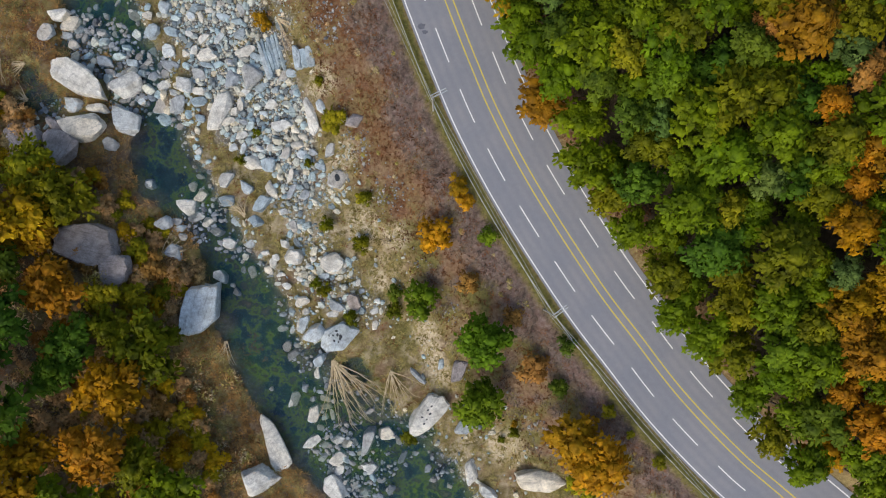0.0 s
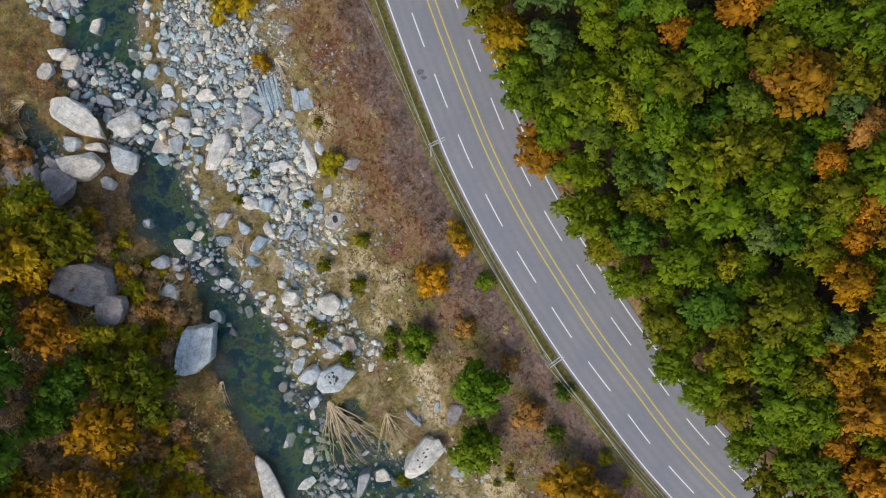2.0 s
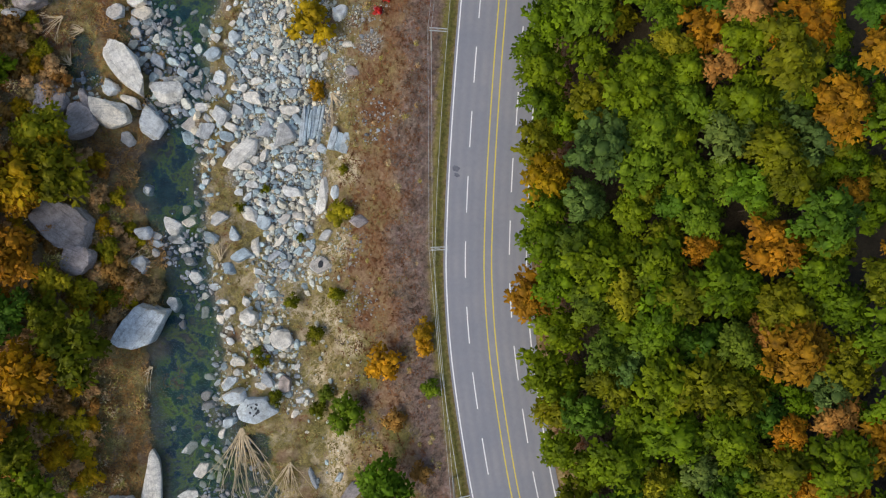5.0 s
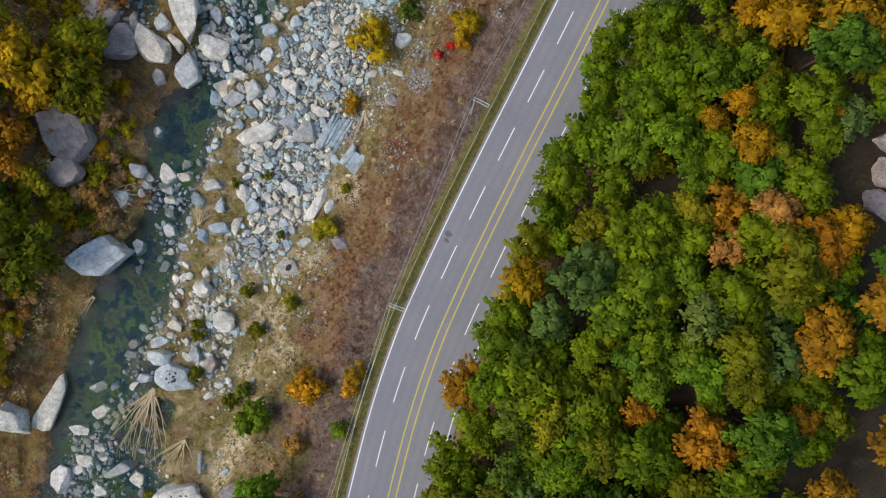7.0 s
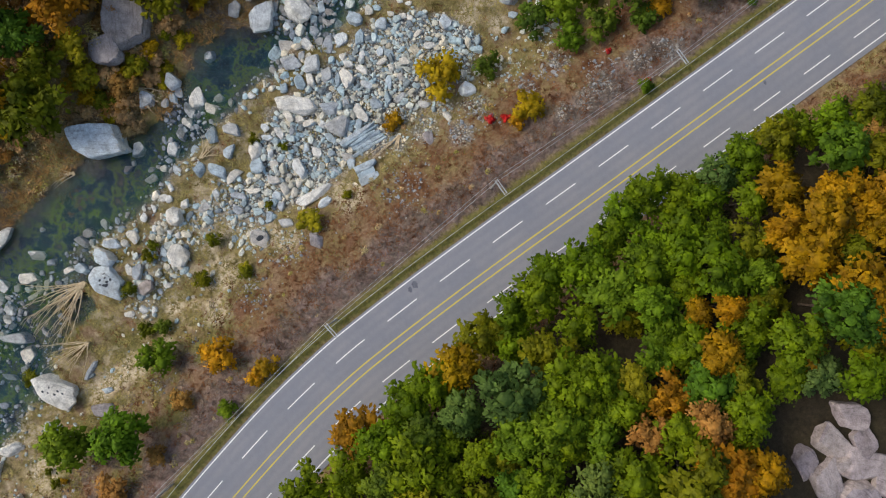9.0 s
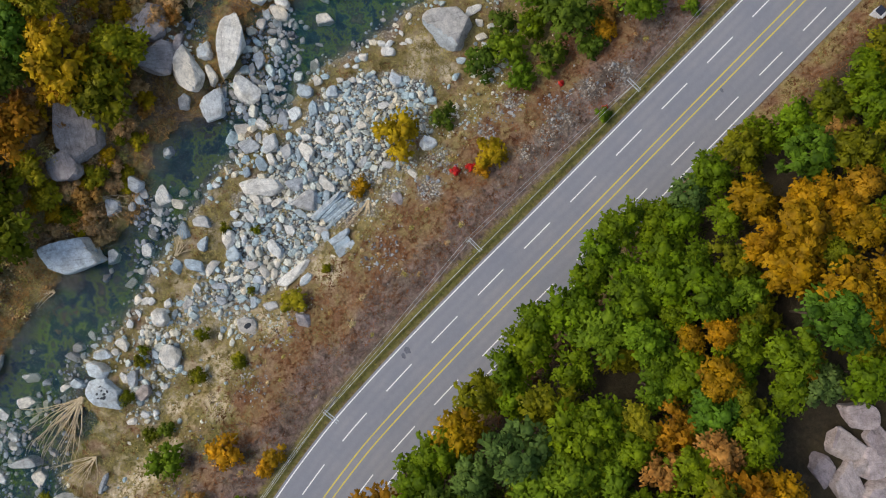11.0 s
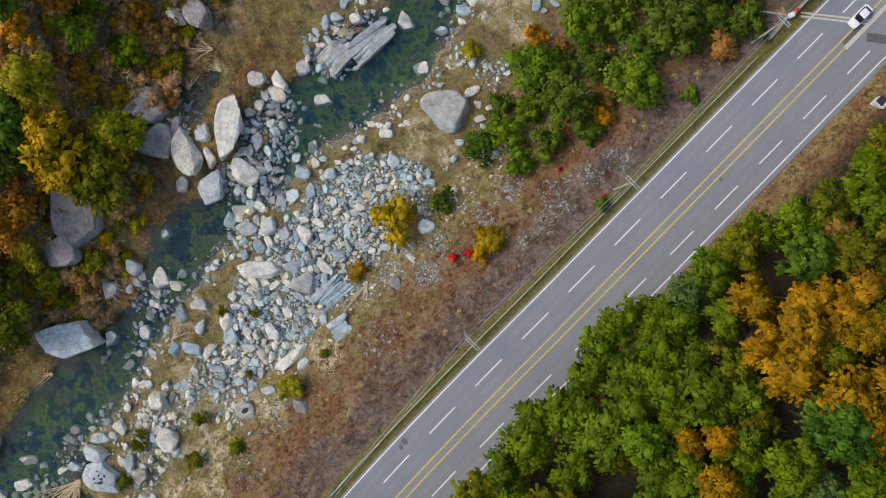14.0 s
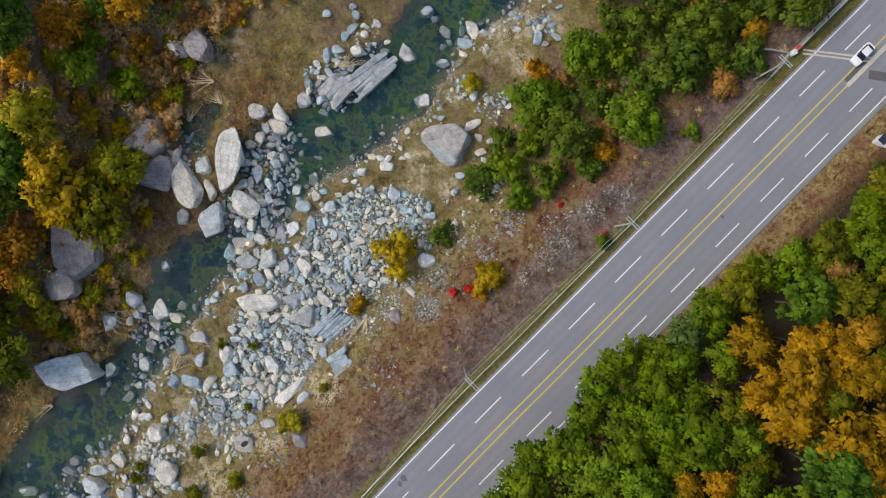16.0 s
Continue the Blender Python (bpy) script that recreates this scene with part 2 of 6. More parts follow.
def asphalt_material():
    m, nt, b = material("asphalt", 0.9)
    p = place(nt)
    n1, n2, n3 = noise_tex(nt, p, 0.12, 4), noise_tex(nt, p, 1.3, 5), noise_tex(nt, p, 14, 4)
    c = ramp(nt, n1, (0.35, (0.225, 0.235, 0.26)), (0.65, (0.27, 0.27, 0.28)))
    track = nt.nodes.new("ShaderNodeAttribute")
    track.attribute_name = "wear"
    c = mix(nt, track.outputs["Fac"], c, (0.215, 0.22, 0.245))
    c = mix(nt, 0.3, c, ramp(nt, n2, (0.3, 0.85), (0.7, 1.12)), "MULTIPLY")
    c = mix(nt, 0.4, c, ramp(nt, n3, (0.3, 0.75), (0.7, 1.2)), "MULTIPLY")
    nt.links.new(c, b.inputs["Base Color"])
    bump(nt, b, n3, 0.3, 0.01)
    return m


def paint_material(name, colour):
    m, nt, b = material(name, 0.7)
    p = place(nt)
    worn = ramp(nt, noise_tex(nt, p, 6, 6, 0.75), (0.34, 0.0), (0.46, 1.0))
    c = mix(nt, worn, (0.3, 0.3, 0.3), colour)
    nt.links.new(c, b.inputs["Base Color"])
    return m


def water_material():
    m, nt, b = material("river_water", 0.06)
    p = place(nt)
    n1 = noise_tex(nt, p, 0.16, 4, 0.6)
    c = ramp(nt, n1, (0.35, (0.012, 0.036, 0.062)), (0.52, (0.016, 0.075, 0.085)), (0.68, (0.045, 0.115, 0.04)))
    nt.links.new(c, b.inputs["Base Color"])
    b.inputs["IOR"].default_value = 1.33
    b.inputs["Specular IOR Level"].default_value = 0.5
    b.inputs["Alpha"].default_value = 0.42
    bump(nt, b, noise_tex(nt, p, 2.5, 4), 0.12, 0.05)
    return m


M_GROUND, M_ASPHALT, M_WATER = ground_material(), asphalt_material(), water_material()
M_WHITE, M_YELLOW = paint_material("white_road_paint", (0.78, 0.78, 0.76)), paint_material("yellow_road_paint", (0.66, 0.53, 0.07))
M_ROCK = rock_material("river_rock", (0.48, 0.62, 0.65), (0.80, 0.71, 0.52), (0.24, 0.28, 0.29))
M_WET = rock_material("dark_rubble", (0.33, 0.37, 0.40), (0.42, 0.39, 0.34), (0.16, 0.17, 0.185))
M_PALE = rock_material("pale_boulder", (0.73, 0.73, 0.68), (0.78, 0.71, 0.57), (0.62, 0.68, 0.69))
M_GREY = rock_material("grey_boulder", (0.50, 0.54, 0.55), (0.58, 0.53, 0.45), (0.38, 0.41, 0.43))
M_BROWN = rock_material("brown_boulder", (0.40, 0.36, 0.345), (0.46, 0.39, 0.335), (0.33, 0.30, 0.295))
M_BARK = two_tone("bark", (0.07, 0.05, 0.035), (0.15, 0.11, 0.08), 2, 14)
M_CONCRETE = two_tone("concrete", (0.30, 0.28, 0.24), (0.42, 0.39, 0.34), 0.8, 12)
M_STEEL = two_tone("galvanised_steel", (0.42, 0.46, 0.47), (0.55, 0.58, 0.58), 1.2, 15, 0.5, 0.1, 0.4)
LEAVES = {
    "green": leaf_material("green_leaves", (0.035, 0.062, 0.0015), (0.158, 0.228, 0.004)),
    "amber": leaf_material("amber_leaves", (0.20, 0.10, 0.004), (0.56, 0.30, 0.011)),
    "mustard": leaf_material("mustard_leaves", (0.19, 0.12, 0.003), (0.5, 0.35, 0.008)),
    "scrub": leaf_material("scrub_leaves", (0.27, 0.165, 0.085), (0.56, 0.38, 0.20)),
    "fresh": leaf_material("bright_green_leaves", (0.046, 0.088, 0.003), (0.165, 0.25, 0.010)),
    "deep": leaf_material("deep_green_needles", (0.026, 0.064, 0.005), (0.095, 0.185, 0.012)),
    "pale": leaf_material("pale_green_needles", (0.045, 0.085, 0.018), (0.135, 0.2, 0.045)),
    "olive": leaf_material("olive_leaves", (0.050, 0.058, 0.0015), (0.195, 0.2, 0.005)),
    "lime": leaf_material("yellow_green_leaves", (0.13, 0.125, 0.004), (0.38, 0.33, 0.012)),
    "gold": leaf_material("golden_leaves", (0.13, 0.066, 0.0015), (0.42, 0.235, 0.004)),
    "orange": leaf_material("orange_leaves", (0.15, 0.066, 0.004), (0.44, 0.21, 0.010)),
    "russet": leaf_material("russet_leaves", (0.19, 0.09, 0.022), (0.42, 0.225, 0.06)),
    "moss": leaf_material("moss_green_leaves", (0.03, 0.058, 0.005), (0.12, 0.18, 0.014)),
    "red": leaf_material("crimson_leaves", (0.45, 0.012, 0.012), (0.8, 0.05, 0.05)),
}


# ---- mesh helpers ----
def mesh_of(name, verts, faces, mat=None, smooth=False):
    me = bpy.data.meshes.new(name)
    me.from_pydata([tuple(v) for v in verts], [], [tuple(f) for f in faces])
    if mat:
        me.materials.append(mat)
    if smooth:
        me.polygons.foreach_set("use_smooth", [True] * len(me.polygons))
    me.update()
    return me


def quad_mesh(name, quads, mat=None):
    """A mesh of loose quads, given as an array of n x 4 x 3."""
    q = np.asarray(quads, float).reshape(-1, 4, 3)
    me = bpy.data.meshes.new(name)
    n = len(q)
    me.vertices.add(4 * n)
    me.vertices.foreach_set("co", q.ravel())
    me.loops.add(4 * n)
    me.loops.foreach_set("vertex_index", np.arange(4 * n))
    me.polygons.add(n)
    me.polygons.foreach_set("loop_start", np.arange(n) * 4)
    if mat:
        me.materials.append(mat)
    me.update(calc_edges=True)
    return me


def part(name, data, mat, parent, label=""):
    """One mesh object under a thing or under a part; data is a bmesh or a mesh."""
    if isinstance(data, bmesh.types.BMesh):
        me = bpy.data.meshes.new(name)
        data.to_mesh(me)
        data.free()
    else:
        me = data
    if mat and not me.materials:
        me.materials.append(mat)
    ob = new(name, me)
    ob.parent = parent
    if label:
        tagged(ob, label)
    return ob


def box(bm, x0, x1, y0, y1, z0, z1):
    vs = bmesh.ops.create_cube(bm, size=1)["verts"]
    for v in vs:
        v.co = Vector(((x0 + x1) / 2 + v.co.x * (x1 - x0), (y0 + y1) / 2 + v.co.y * (y1 - y0), (z0 + z1) / 2 + v.co.z * (z1 - z0)))
    return vs


def rod(bm, a, b, r0, r1=None, seg=8):
    a, b = Vector(a), Vector(b)
    m = Matrix.Translation((a + b) / 2) @ (b - a).to_track_quat("Z", "Y").to_matrix().to_4x4()
    bmesh.ops.create_cone(bm, cap_ends=True, segments=seg, radius1=r0, radius2=r0 if r1 is None else r1, depth=(b - a).length, matrix=m)


def smooth_line(points, step=1.0):
    """A Catmull-Rom line through the points, sampled at about that step."""
    p = np.array(points, float)
    p = np.vstack([2 * p[0] - p[1], p, 2 * p[-1] - p[-2]])
    out = []
    for i in range(1, len(p) - 2):
        n = max(2, int(np.linalg.norm(p[i + 1][:2] - p[i][:2]) / step))
        for u in np.arange(n) / n:
            out.append(0.5 * (2 * p[i] + (p[i + 1] - p[i - 1]) * u + (2 * p[i - 1] - 5 * p[i] + 4 * p[i + 1] - p[i + 2]) * u * u + (3 * p[i] - p[i - 1] - 3 * p[i + 1] + p[i + 2]) * u ** 3))
    out.append(p[-2])
    return np.array(out)


def near(x, y, line):
    """Distance to a line of points, the signed side (right of its way: plus), and the index of the nearest point."""
    x, y = np.asarray(x, float), np.asarray(y, float)
    shape = x.shape
    q = np.stack([x.ravel(), y.ravel()], 1)
    best, side, idx = np.empty(len(q)), np.empty(len(q)), np.empty(len(q), int)
    d = np.gradient(line[:, :2], axis=0)
    for a in range(0, len(q), 20000):
        o = q[a:a + 20000, None, :] - line[None, :, :2]
        i = (o ** 2).sum(2).argmin(1)
        v = o[np.arange(len(i)), i]
        t = d[i] / np.linalg.norm(d[i], axis=1)[:, None]
        best[a:a + 20000], idx[a:a + 20000] = np.linalg.norm(v, axis=1), i
        side[a:a + 20000] = np.sign(v[:, 0] * t[:, 1] - v[:, 1] * t[:, 0])
    return best.reshape(shape), side.reshape(shape), idx.reshape(shape)


def step(a, b, v):
    u = np.clip((v - a) / (b - a), 0, 1)
    return u * u * (3 - 2 * u)


def waves(x, y, size, seed=0.0):
    """Smooth uneven values of about -1 to 1, from a few turned sine waves."""
    x, y = np.asarray(x, float), np.asarray(y, float)
    out = 0
    for k in range(5):
        a = 1.3 * k + seed * 2.1 + 0.4
        f = 2 * math.pi / size * (0.6 + 0.37 * k)
        u, v = x * math.cos(a) + y * math.sin(a), -x * math.sin(a) + y * math.cos(a)
        out = out + np.sin(u * f + seed * 5 + k) * np.cos(v * f * 0.83 + k * k + seed) / (1 + 0.5 * k)
    return out / 1.7


# ---- the plan ----
ROAD = smooth_line(ROAD_POINTS, 0.5)
RIVER = smooth_line(RIVER_POINTS, 1.0)      # x, y and half the width
BAR = smooth_line(BAR_POINTS, 1.5)          # the gravel bar beside it
WATER_Z = -11.0


def blobs(x, y, spots):
    out = np.zeros_like(np.asarray(x, float))
    for cx, cy, r in spots:
        q = np.hypot(x - cx, y - cy) / r
        i = q < 1.55
        out[i] = np.maximum(out[i], 1 - step(0.55, 1.15, q[i] + 0.22 * waves(x[i], y[i], 5, cx)))
    return out


def lie(x, y):
    """The lie of the land: height, and the shares of each cover."""
    x, y = np.asarray(x, float), np.asarray(y, float)
    dist, side, _ = near(x, y, ROAD)
    s = dist * side
    rd, rside, ri = near(x, y, RIVER)
    edge = rd - RIVER[ri, 2] + 0.9 * waves(x, y, 9, 1) + 0.7 * waves(x, y, 3.2, 14)
    up = np.maximum(s - 8.4, 0)
    hill = 8.5 * (1 - np.exp(-up / 14)) + 0.09 * np.minimum(up, 200) + 0.5 * waves(x, y, 14, 2) * step(2, 10, up)
    down = -9.7 * step(-2, 24, np.maximum(-s - 9.2, 0) - 1.0) * 1.0 + 0.35 * waves(x, y, 8, 3) * step(10, 16, -s)
    down = np.where(-s < 9.2, 0, np.maximum(-0.42 * np.maximum(-s - 9.2, 0), down - 0.35))
    west = (rside > 0) & (edge > 0)
    flat = 17 * step(8, 17, y) * (1 - step(46, 60, y)) + 4
    bank = np.where(west, -10.35 + 0.03 * np.minimum(edge, flat) + 0.30 * np.clip(edge - flat, 0, 80) + 0.5 * waves(x, y, 11, 4) * step(1, 8, edge), 0)
    h = np.where(s > 0, hill, np.where(west, bank, down))
    h = h + (-12.6 - h) * (1 - step(-2.2, 1.6, edge)) * (s < -20)
    pool = blobs(x, y, POOLS)
    h = h + (-11.45 + 0.3 * waves(x, y, 3, 5) - h) * pool * (h > -11.4)
    h = np.where(np.abs(s) < 8.4, -0.12, h)
    bd, _, bi = near(x, y, BAR)
    stony = (1 - step(0.85, 1.25, bd / BAR[bi, 2] + 0.16 * waves(x, y, 6, 6))) * (s < -18)
    stony = np.maximum(stony, (1 - step(0.5, 3.0, np.abs(edge))) * 0.5 * (s < -20) * (rside < 0))
    stony = np.maximum(stony, 0.45 * blobs(x, y, BAR_THIN))
    stony = np.maximum(stony, 0.75 * blobs(x, y, SCREE_GREY))
    band = -s
    rust = step(11, 14, band) * (1 - step(24, 29, band + 2.5 * waves(x, y, 12, 7))) * (0.45 + 0.55 * step(-6, 12, y)) * np.clip(0.68 + 0.65 * waves(x, y, 7, 8), 0, 1)
    rust = np.maximum(rust, 0.85 * blobs(x, y, RUSTS))
    mauve = step(9.8, 11, band) * (1 - step(14, 19, band + 2 * waves(x, y, 10, 9)))
    mauve = np.maximum(mauve, 0.7 * step(12, 20, band) * (1 - step(24, 30, band)) * (1 - step(-4, 10, y)) * step(-0.1, 0.4, waves(x, y, 9, 2.5)))
    green = step(7.6, 8.2, np.abs(s)) * (1 - step(9.6, 10.8, band)) * (s < 0)
    green = np.maximum(green, 0.8 * step(0.0, 0.45, waves(x, y, 10, 11)) * step(12, 16, band) * (rside < 0) * (1 - 0.75 * step(0, 20, y)))
    straw = np.where(west, step(0.5, 3, edge) * step(-0.4, 0.3, waves(x, y, 13, 12)) * (1 - step(10, 22, edge)), 0)
    straw = np.maximum(straw, (s > 0) * (1 - step(10, 12.5, s)) * 0.8 * step(-0.3, 0.3, waves(x, y, 5, 41)))
    rust = np.maximum(rust, (s > 8.3) * (1 - step(12, 15, s)) * 0.8)
    straw = np.maximum(straw, (rside < 0) * step(22, 28, band) * 0.85 * step(-0.5, 0.1, waves(x, y, 8, 15)))
    straw = np.maximum(straw, 0.9 * blobs(x, y, STRAWS))
    sand_drift = 0.55 * (rside < 0) * step(24, 30, band) * (1 - step(14, 26, y)) * step(0.0, 0.5, waves(x, y, 6, 18))
    sand = np.maximum(np.maximum(blobs(x, y, SANDS + DRIFTS), sand_drift), 0.9 * blobs(x, y, GULLY))
    green = np.maximum(green, 0.7 * blobs(x, y, OLIVES))
    # dark floor cover wherever the wood would shade the ground
    shaded_litter = step(10.5, 14, s) * (0.97 - 0.15 * waves(x, y, 6, 31) ** 2)
    bed = 1 - step(-2.8, 0.1, edge)
    bed = np.maximum(bed * (s < -20), pool * (0.55 + 0.4 * waves(x, y, 4, 6)))
    return h, dict(rust=rust, mauve=mauve, grass=green, straw=straw, sand=sand, gravel=stony, bed=bed, shaded_litter=shaded_litter), s, edge


def height(x, y):
    return float(lie(np.array([x]), np.array([y]))[0][0])


# ---- ground: one sheet to the horizon ----
def spread(a, b, step_m):
    core = np.arange(a, b + 0.01, step_m)
    far = np.array([4, 10, 20, 40, 80, 150, 300, 600, 1200, 2400])
    return np.concatenate([a - far[::-1], core, b + far])


def build_ground():
    gx, gy = spread(-128, 92, 0.9), spread(-70, 176, 0.9)
    X, Y = np.meshgrid(gx, gy)
    h, cover, _, _ = lie(X, Y)
    nx, ny = len(gx), len(gy)
    me = bpy.data.meshes.new("ground")
    me.vertices.add(nx * ny)
    me.vertices.foreach_set("co", np.stack([X, Y, h], -1).ravel())
    i = (np.arange(ny - 1)[:, None] * nx + np.arange(nx - 1)[None]).ravel()
    me.loops.add(4 * len(i))
    me.loops.foreach_set("vertex_index", np.stack([i, i + 1, i + nx + 1, i + nx], 1).ravel())
    me.polygons.add(len(i))
    me.polygons.foreach_set("loop_start", np.arange(len(i)) * 4)
    me.polygons.foreach_set("use_smooth", np.ones(len(i), bool))
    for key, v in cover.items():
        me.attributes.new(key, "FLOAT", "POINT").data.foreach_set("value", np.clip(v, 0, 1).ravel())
    me.materials.append(M_GROUND)
    me.update(calc_edges=True)
    tagged(new("ground", me), "sloping valley ground with dry grass, gravel and leaf litter", "ground", kind="structure")


# ---- road ----
def ribbon(name, line, left, right, z, mat, thick=0.0):
    """A strip along a line between two offsets (right of its way: plus)."""
    d = np.gradient(line[:, :2], axis=0)
    d /= np.linalg.norm(d, axis=1)[:, None]
    n = np.stack([d[:, 1], -d[:, 0]], 1)
    k = len(line)
    a, b = line[:, :2] + n * left, line[:, :2] + n * right
    zz = np.full((k, 1), z)
    verts = np.vstack([np.hstack([a, zz]), np.hstack([b, zz])])
    faces = [(i, k + i, k + i + 1, i + 1) for i in range(k - 1)]
    if thick:
        verts = np.vstack([verts, verts - (0, 0, thick)])
        faces += [(i, i + 1, 2 * k + i + 1, 2 * k + i) for i in range(k - 1)]
        faces += [(k + i, 3 * k + i, 3 * k + i + 1, k + i + 1) for i in range(k - 1)]
    return mesh_of(name, verts, faces, mat)


def along(line, metres):
    """The stretch of a line between two running lengths."""
    c = np.concatenate([[0], np.cumsum(np.linalg.norm(np.diff(line[:, :2], axis=0), axis=1))])
    t = np.linspace(*metres, max(2, int(abs(metres[1] - metres[0]) / 0.7) + 1))
    return np.stack([np.interp(t, c, line[:, k]) for k in (0, 1)], 1)


def build_road():
    d = np.gradient(ROAD[:, :2], axis=0)
    d /= np.linalg.norm(d, axis=1)[:, None]
    n = np.stack([d[:, 1], -d[:, 0]], 1)
    offs = np.linspace(-7.75, 7.7, 63)
    k = len(ROAD)
    xy = ROAD[None, :, :2] + n[None] * offs[:, None, None]
    verts = np.concatenate([xy, np.zeros((63, k, 1))], 2)
    rows = [tuple(verts[0, i] - (0, 0, 0.25)) for i in range(k)], [tuple(verts[-1, i] - (0, 0, 0.25)) for i in range(k)]
    allv = verts.reshape(-1, 3).tolist() + list(rows[0]) + list(rows[1])
    faces = [(a * k + i, (a + 1) * k + i, (a + 1) * k + i + 1, a * k + i + 1) for a in range(62) for i in range(k - 1)]
    faces += [(63 * k + i, i, i + 1, 63 * k + i + 1) for i in range(k - 1)]
    faces += [(62 * k + i, 64 * k + i, 64 * k + i + 1, 62 * k + i + 1) for i in range(k - 1)]
    me = mesh_of("road", allv, faces, M_ASPHALT)
    wear = np.zeros((65, k))
    for c in (-5.5, -2.3, 2.3, 5.4):
        for w in (-0.8, 0.8):
            wear[:63] = np.maximum(wear[:63], np.exp(-((offs - c - w) / 0.45) ** 2)[:, None] * 0.55)
    wear[:63] = np.maximum(wear[:63], (step(6.9, 7.5, np.abs(offs)) * 0.5)[:, None])
    me.attributes.new("wear", "FLOAT", "POINT").data.foreach_set("value", wear.ravel())
    road = tagged(new("road", me), "grey asphalt four-lane road curving beside the river", "road", kind="structure")
    for off, m, nm, lab in ((-7.3, M_WHITE, "edge_line", "white solid edge line"), (6.75, M_WHITE, "edge_line", "white solid edge line"),
                            (-0.67, M_YELLOW, "centre_line", "yellow solid centre line"), (0.65, M_YELLOW, "centre_line", "yellow solid centre line")):
        part(nm, ribbon(nm, ROAD, off - 0.11, off + 0.11, 0.005, m), m, road, lab)
    for off, first, period, length, count in DASHES:
        d0 = ROAD[:, :2] + n * off
        for a in first + period * np.arange(count):
            part("lane_dash", ribbon("lane_dash", along(d0, (a, a + length)), -0.1, 0.1, 0.005, M_WHITE), M_WHITE, road)
    return road


# ---- river ----
def build_water():
    me = mesh_of("river_water", [(-150, -150, WATER_Z), (45, -150, WATER_Z), (45, 200, WATER_Z), (-150, 200, WATER_Z)], [(0, 1, 2, 3)], M_WATER)
    tagged(new("water", me), "clear dark teal river water over algae-green stones", "river", kind="structure")


# ---- stones ----
def rock_shape(seed, level=3, planes=14, soft=18.0, rough=0.0):
    """Points and faces of a stone: a block bounded by random planes, its edges rounded, then roughened."""
    r = np.random.default_rng(seed)
    bm = bmesh.new()
    bmesh.ops.create_icosphere(bm, subdivisions=level, radius=1)
    v = np.array([q.co[:] for q in bm.verts])
    f = [[q.index for q in face.verts] for face in bm.faces]
    bm.free()
    n = r.normal(size=(planes, 3))
    n[:, 2] *= 0.6
    n[2:6, 2], n[2:6, :2] = 0.1, [(1, 0.3), (-1, -0.2), (0.2, 1), (-0.3, -1)]
    n[0], n[1] = (r.uniform(-0.3, 0.3), r.uniform(-0.3, 0.3), 1.0), (0, 0, -1.0)
    n /= np.linalg.norm(n, axis=1)[:, None]
    d = r.uniform(0.62, 1.0, planes)
    d[0], d[2:6] = 0.7, r.uniform(0.8, 1.0, 4)
    out = (np.maximum(v @ n.T / d, 0) ** soft).sum(1) ** (1 / soft)
    v = v / np.maximum(out, 0.6)[:, None]
    for k in range(3 if rough else 0):
        w, u = r.normal(size=3) * (2.5 + 4 * k), r.normal(size=3) * (2.5 + 4 * k)
        v *= (1 + rough / (k + 1) * np.sin(v @ w + k) * np.cos(v @ u))[:, None]
    v /= np.abs(v).max(0)
    return v, f


SMALL = [rock_shape(900 + i, 1, 9, 60.0) for i in range(12)]
MEDIUM = [rock_shape(940 + i, 3, 13, 40.0, 0.012) for i in range(12)]


BOULDERS = []


def boulder(x, y, long, wide, tall, turn, mat, label, seed, sink=0.35, level=4, name="boulder", group=""):
    v, f = rock_shape(seed, level, 12, 30.0, 0.045)
    me = mesh_of(name, v * (long * 0.55, wide * 0.55, tall / 2), f, mat, smooth=True)
    ob = new(name, me)
    me.set_sharp_from_angle(angle=radians(24))
    base = max(height(x, y), WATER_Z - 0.8)
    BOULDERS.append((x, y, long / 2, wide / 2, radians(turn)))
    ob.matrix_world = pose(x, y, base + tall * (0.5 - sink), 0, 0, turn)
    return tagged(ob, label, name.replace("river_", "").replace("_", " "), group)


# ---- plants ----
def clump_body(c, rad, seed, cuts=4):
    """Points and quads of an uneven rounded mass inside a clump of leaves, open below."""
    g = np.linspace(-1, 1, cuts + 1)
    d, quads, index = [], [], {}
    for axis in range(3):
        for sign in (-1, 1):
            if axis == 2 and sign < 0:
                continue
            for i in range(cuts):
                for j in range(cuts):
                    q = [(g[i], g[j]), (g[i + 1], g[j]), (g[i + 1], g[j + 1]), (g[i], g[j + 1])]
                    ids = []
                    for w in (q if (sign > 0) != (axis == 1) else q[::-1]):
                        v = list(w)
                        v.insert(axis, sign)
                        key = tuple(round(u, 4) for u in v)
                        if key not in index:
                            index[key] = len(d)
                            d.append(v)
                        ids.append(index[key])
                    if max(d[k][2] for k in ids) > -0.45:
                        quads.append(ids)
    d = np.array(d, float)
    d /= np.linalg.norm(d, axis=-1)[..., None]
    lump = np.random.default_rng(int(seed) + 7).uniform(0.72, 1.2, len(d))
    return c + d * (rad * lump)[..., None] * (1.15, 1.15, 0.62), np.array(quads)


SOFT = {}       # the rounded normals of each crown mesh, for the joined stands


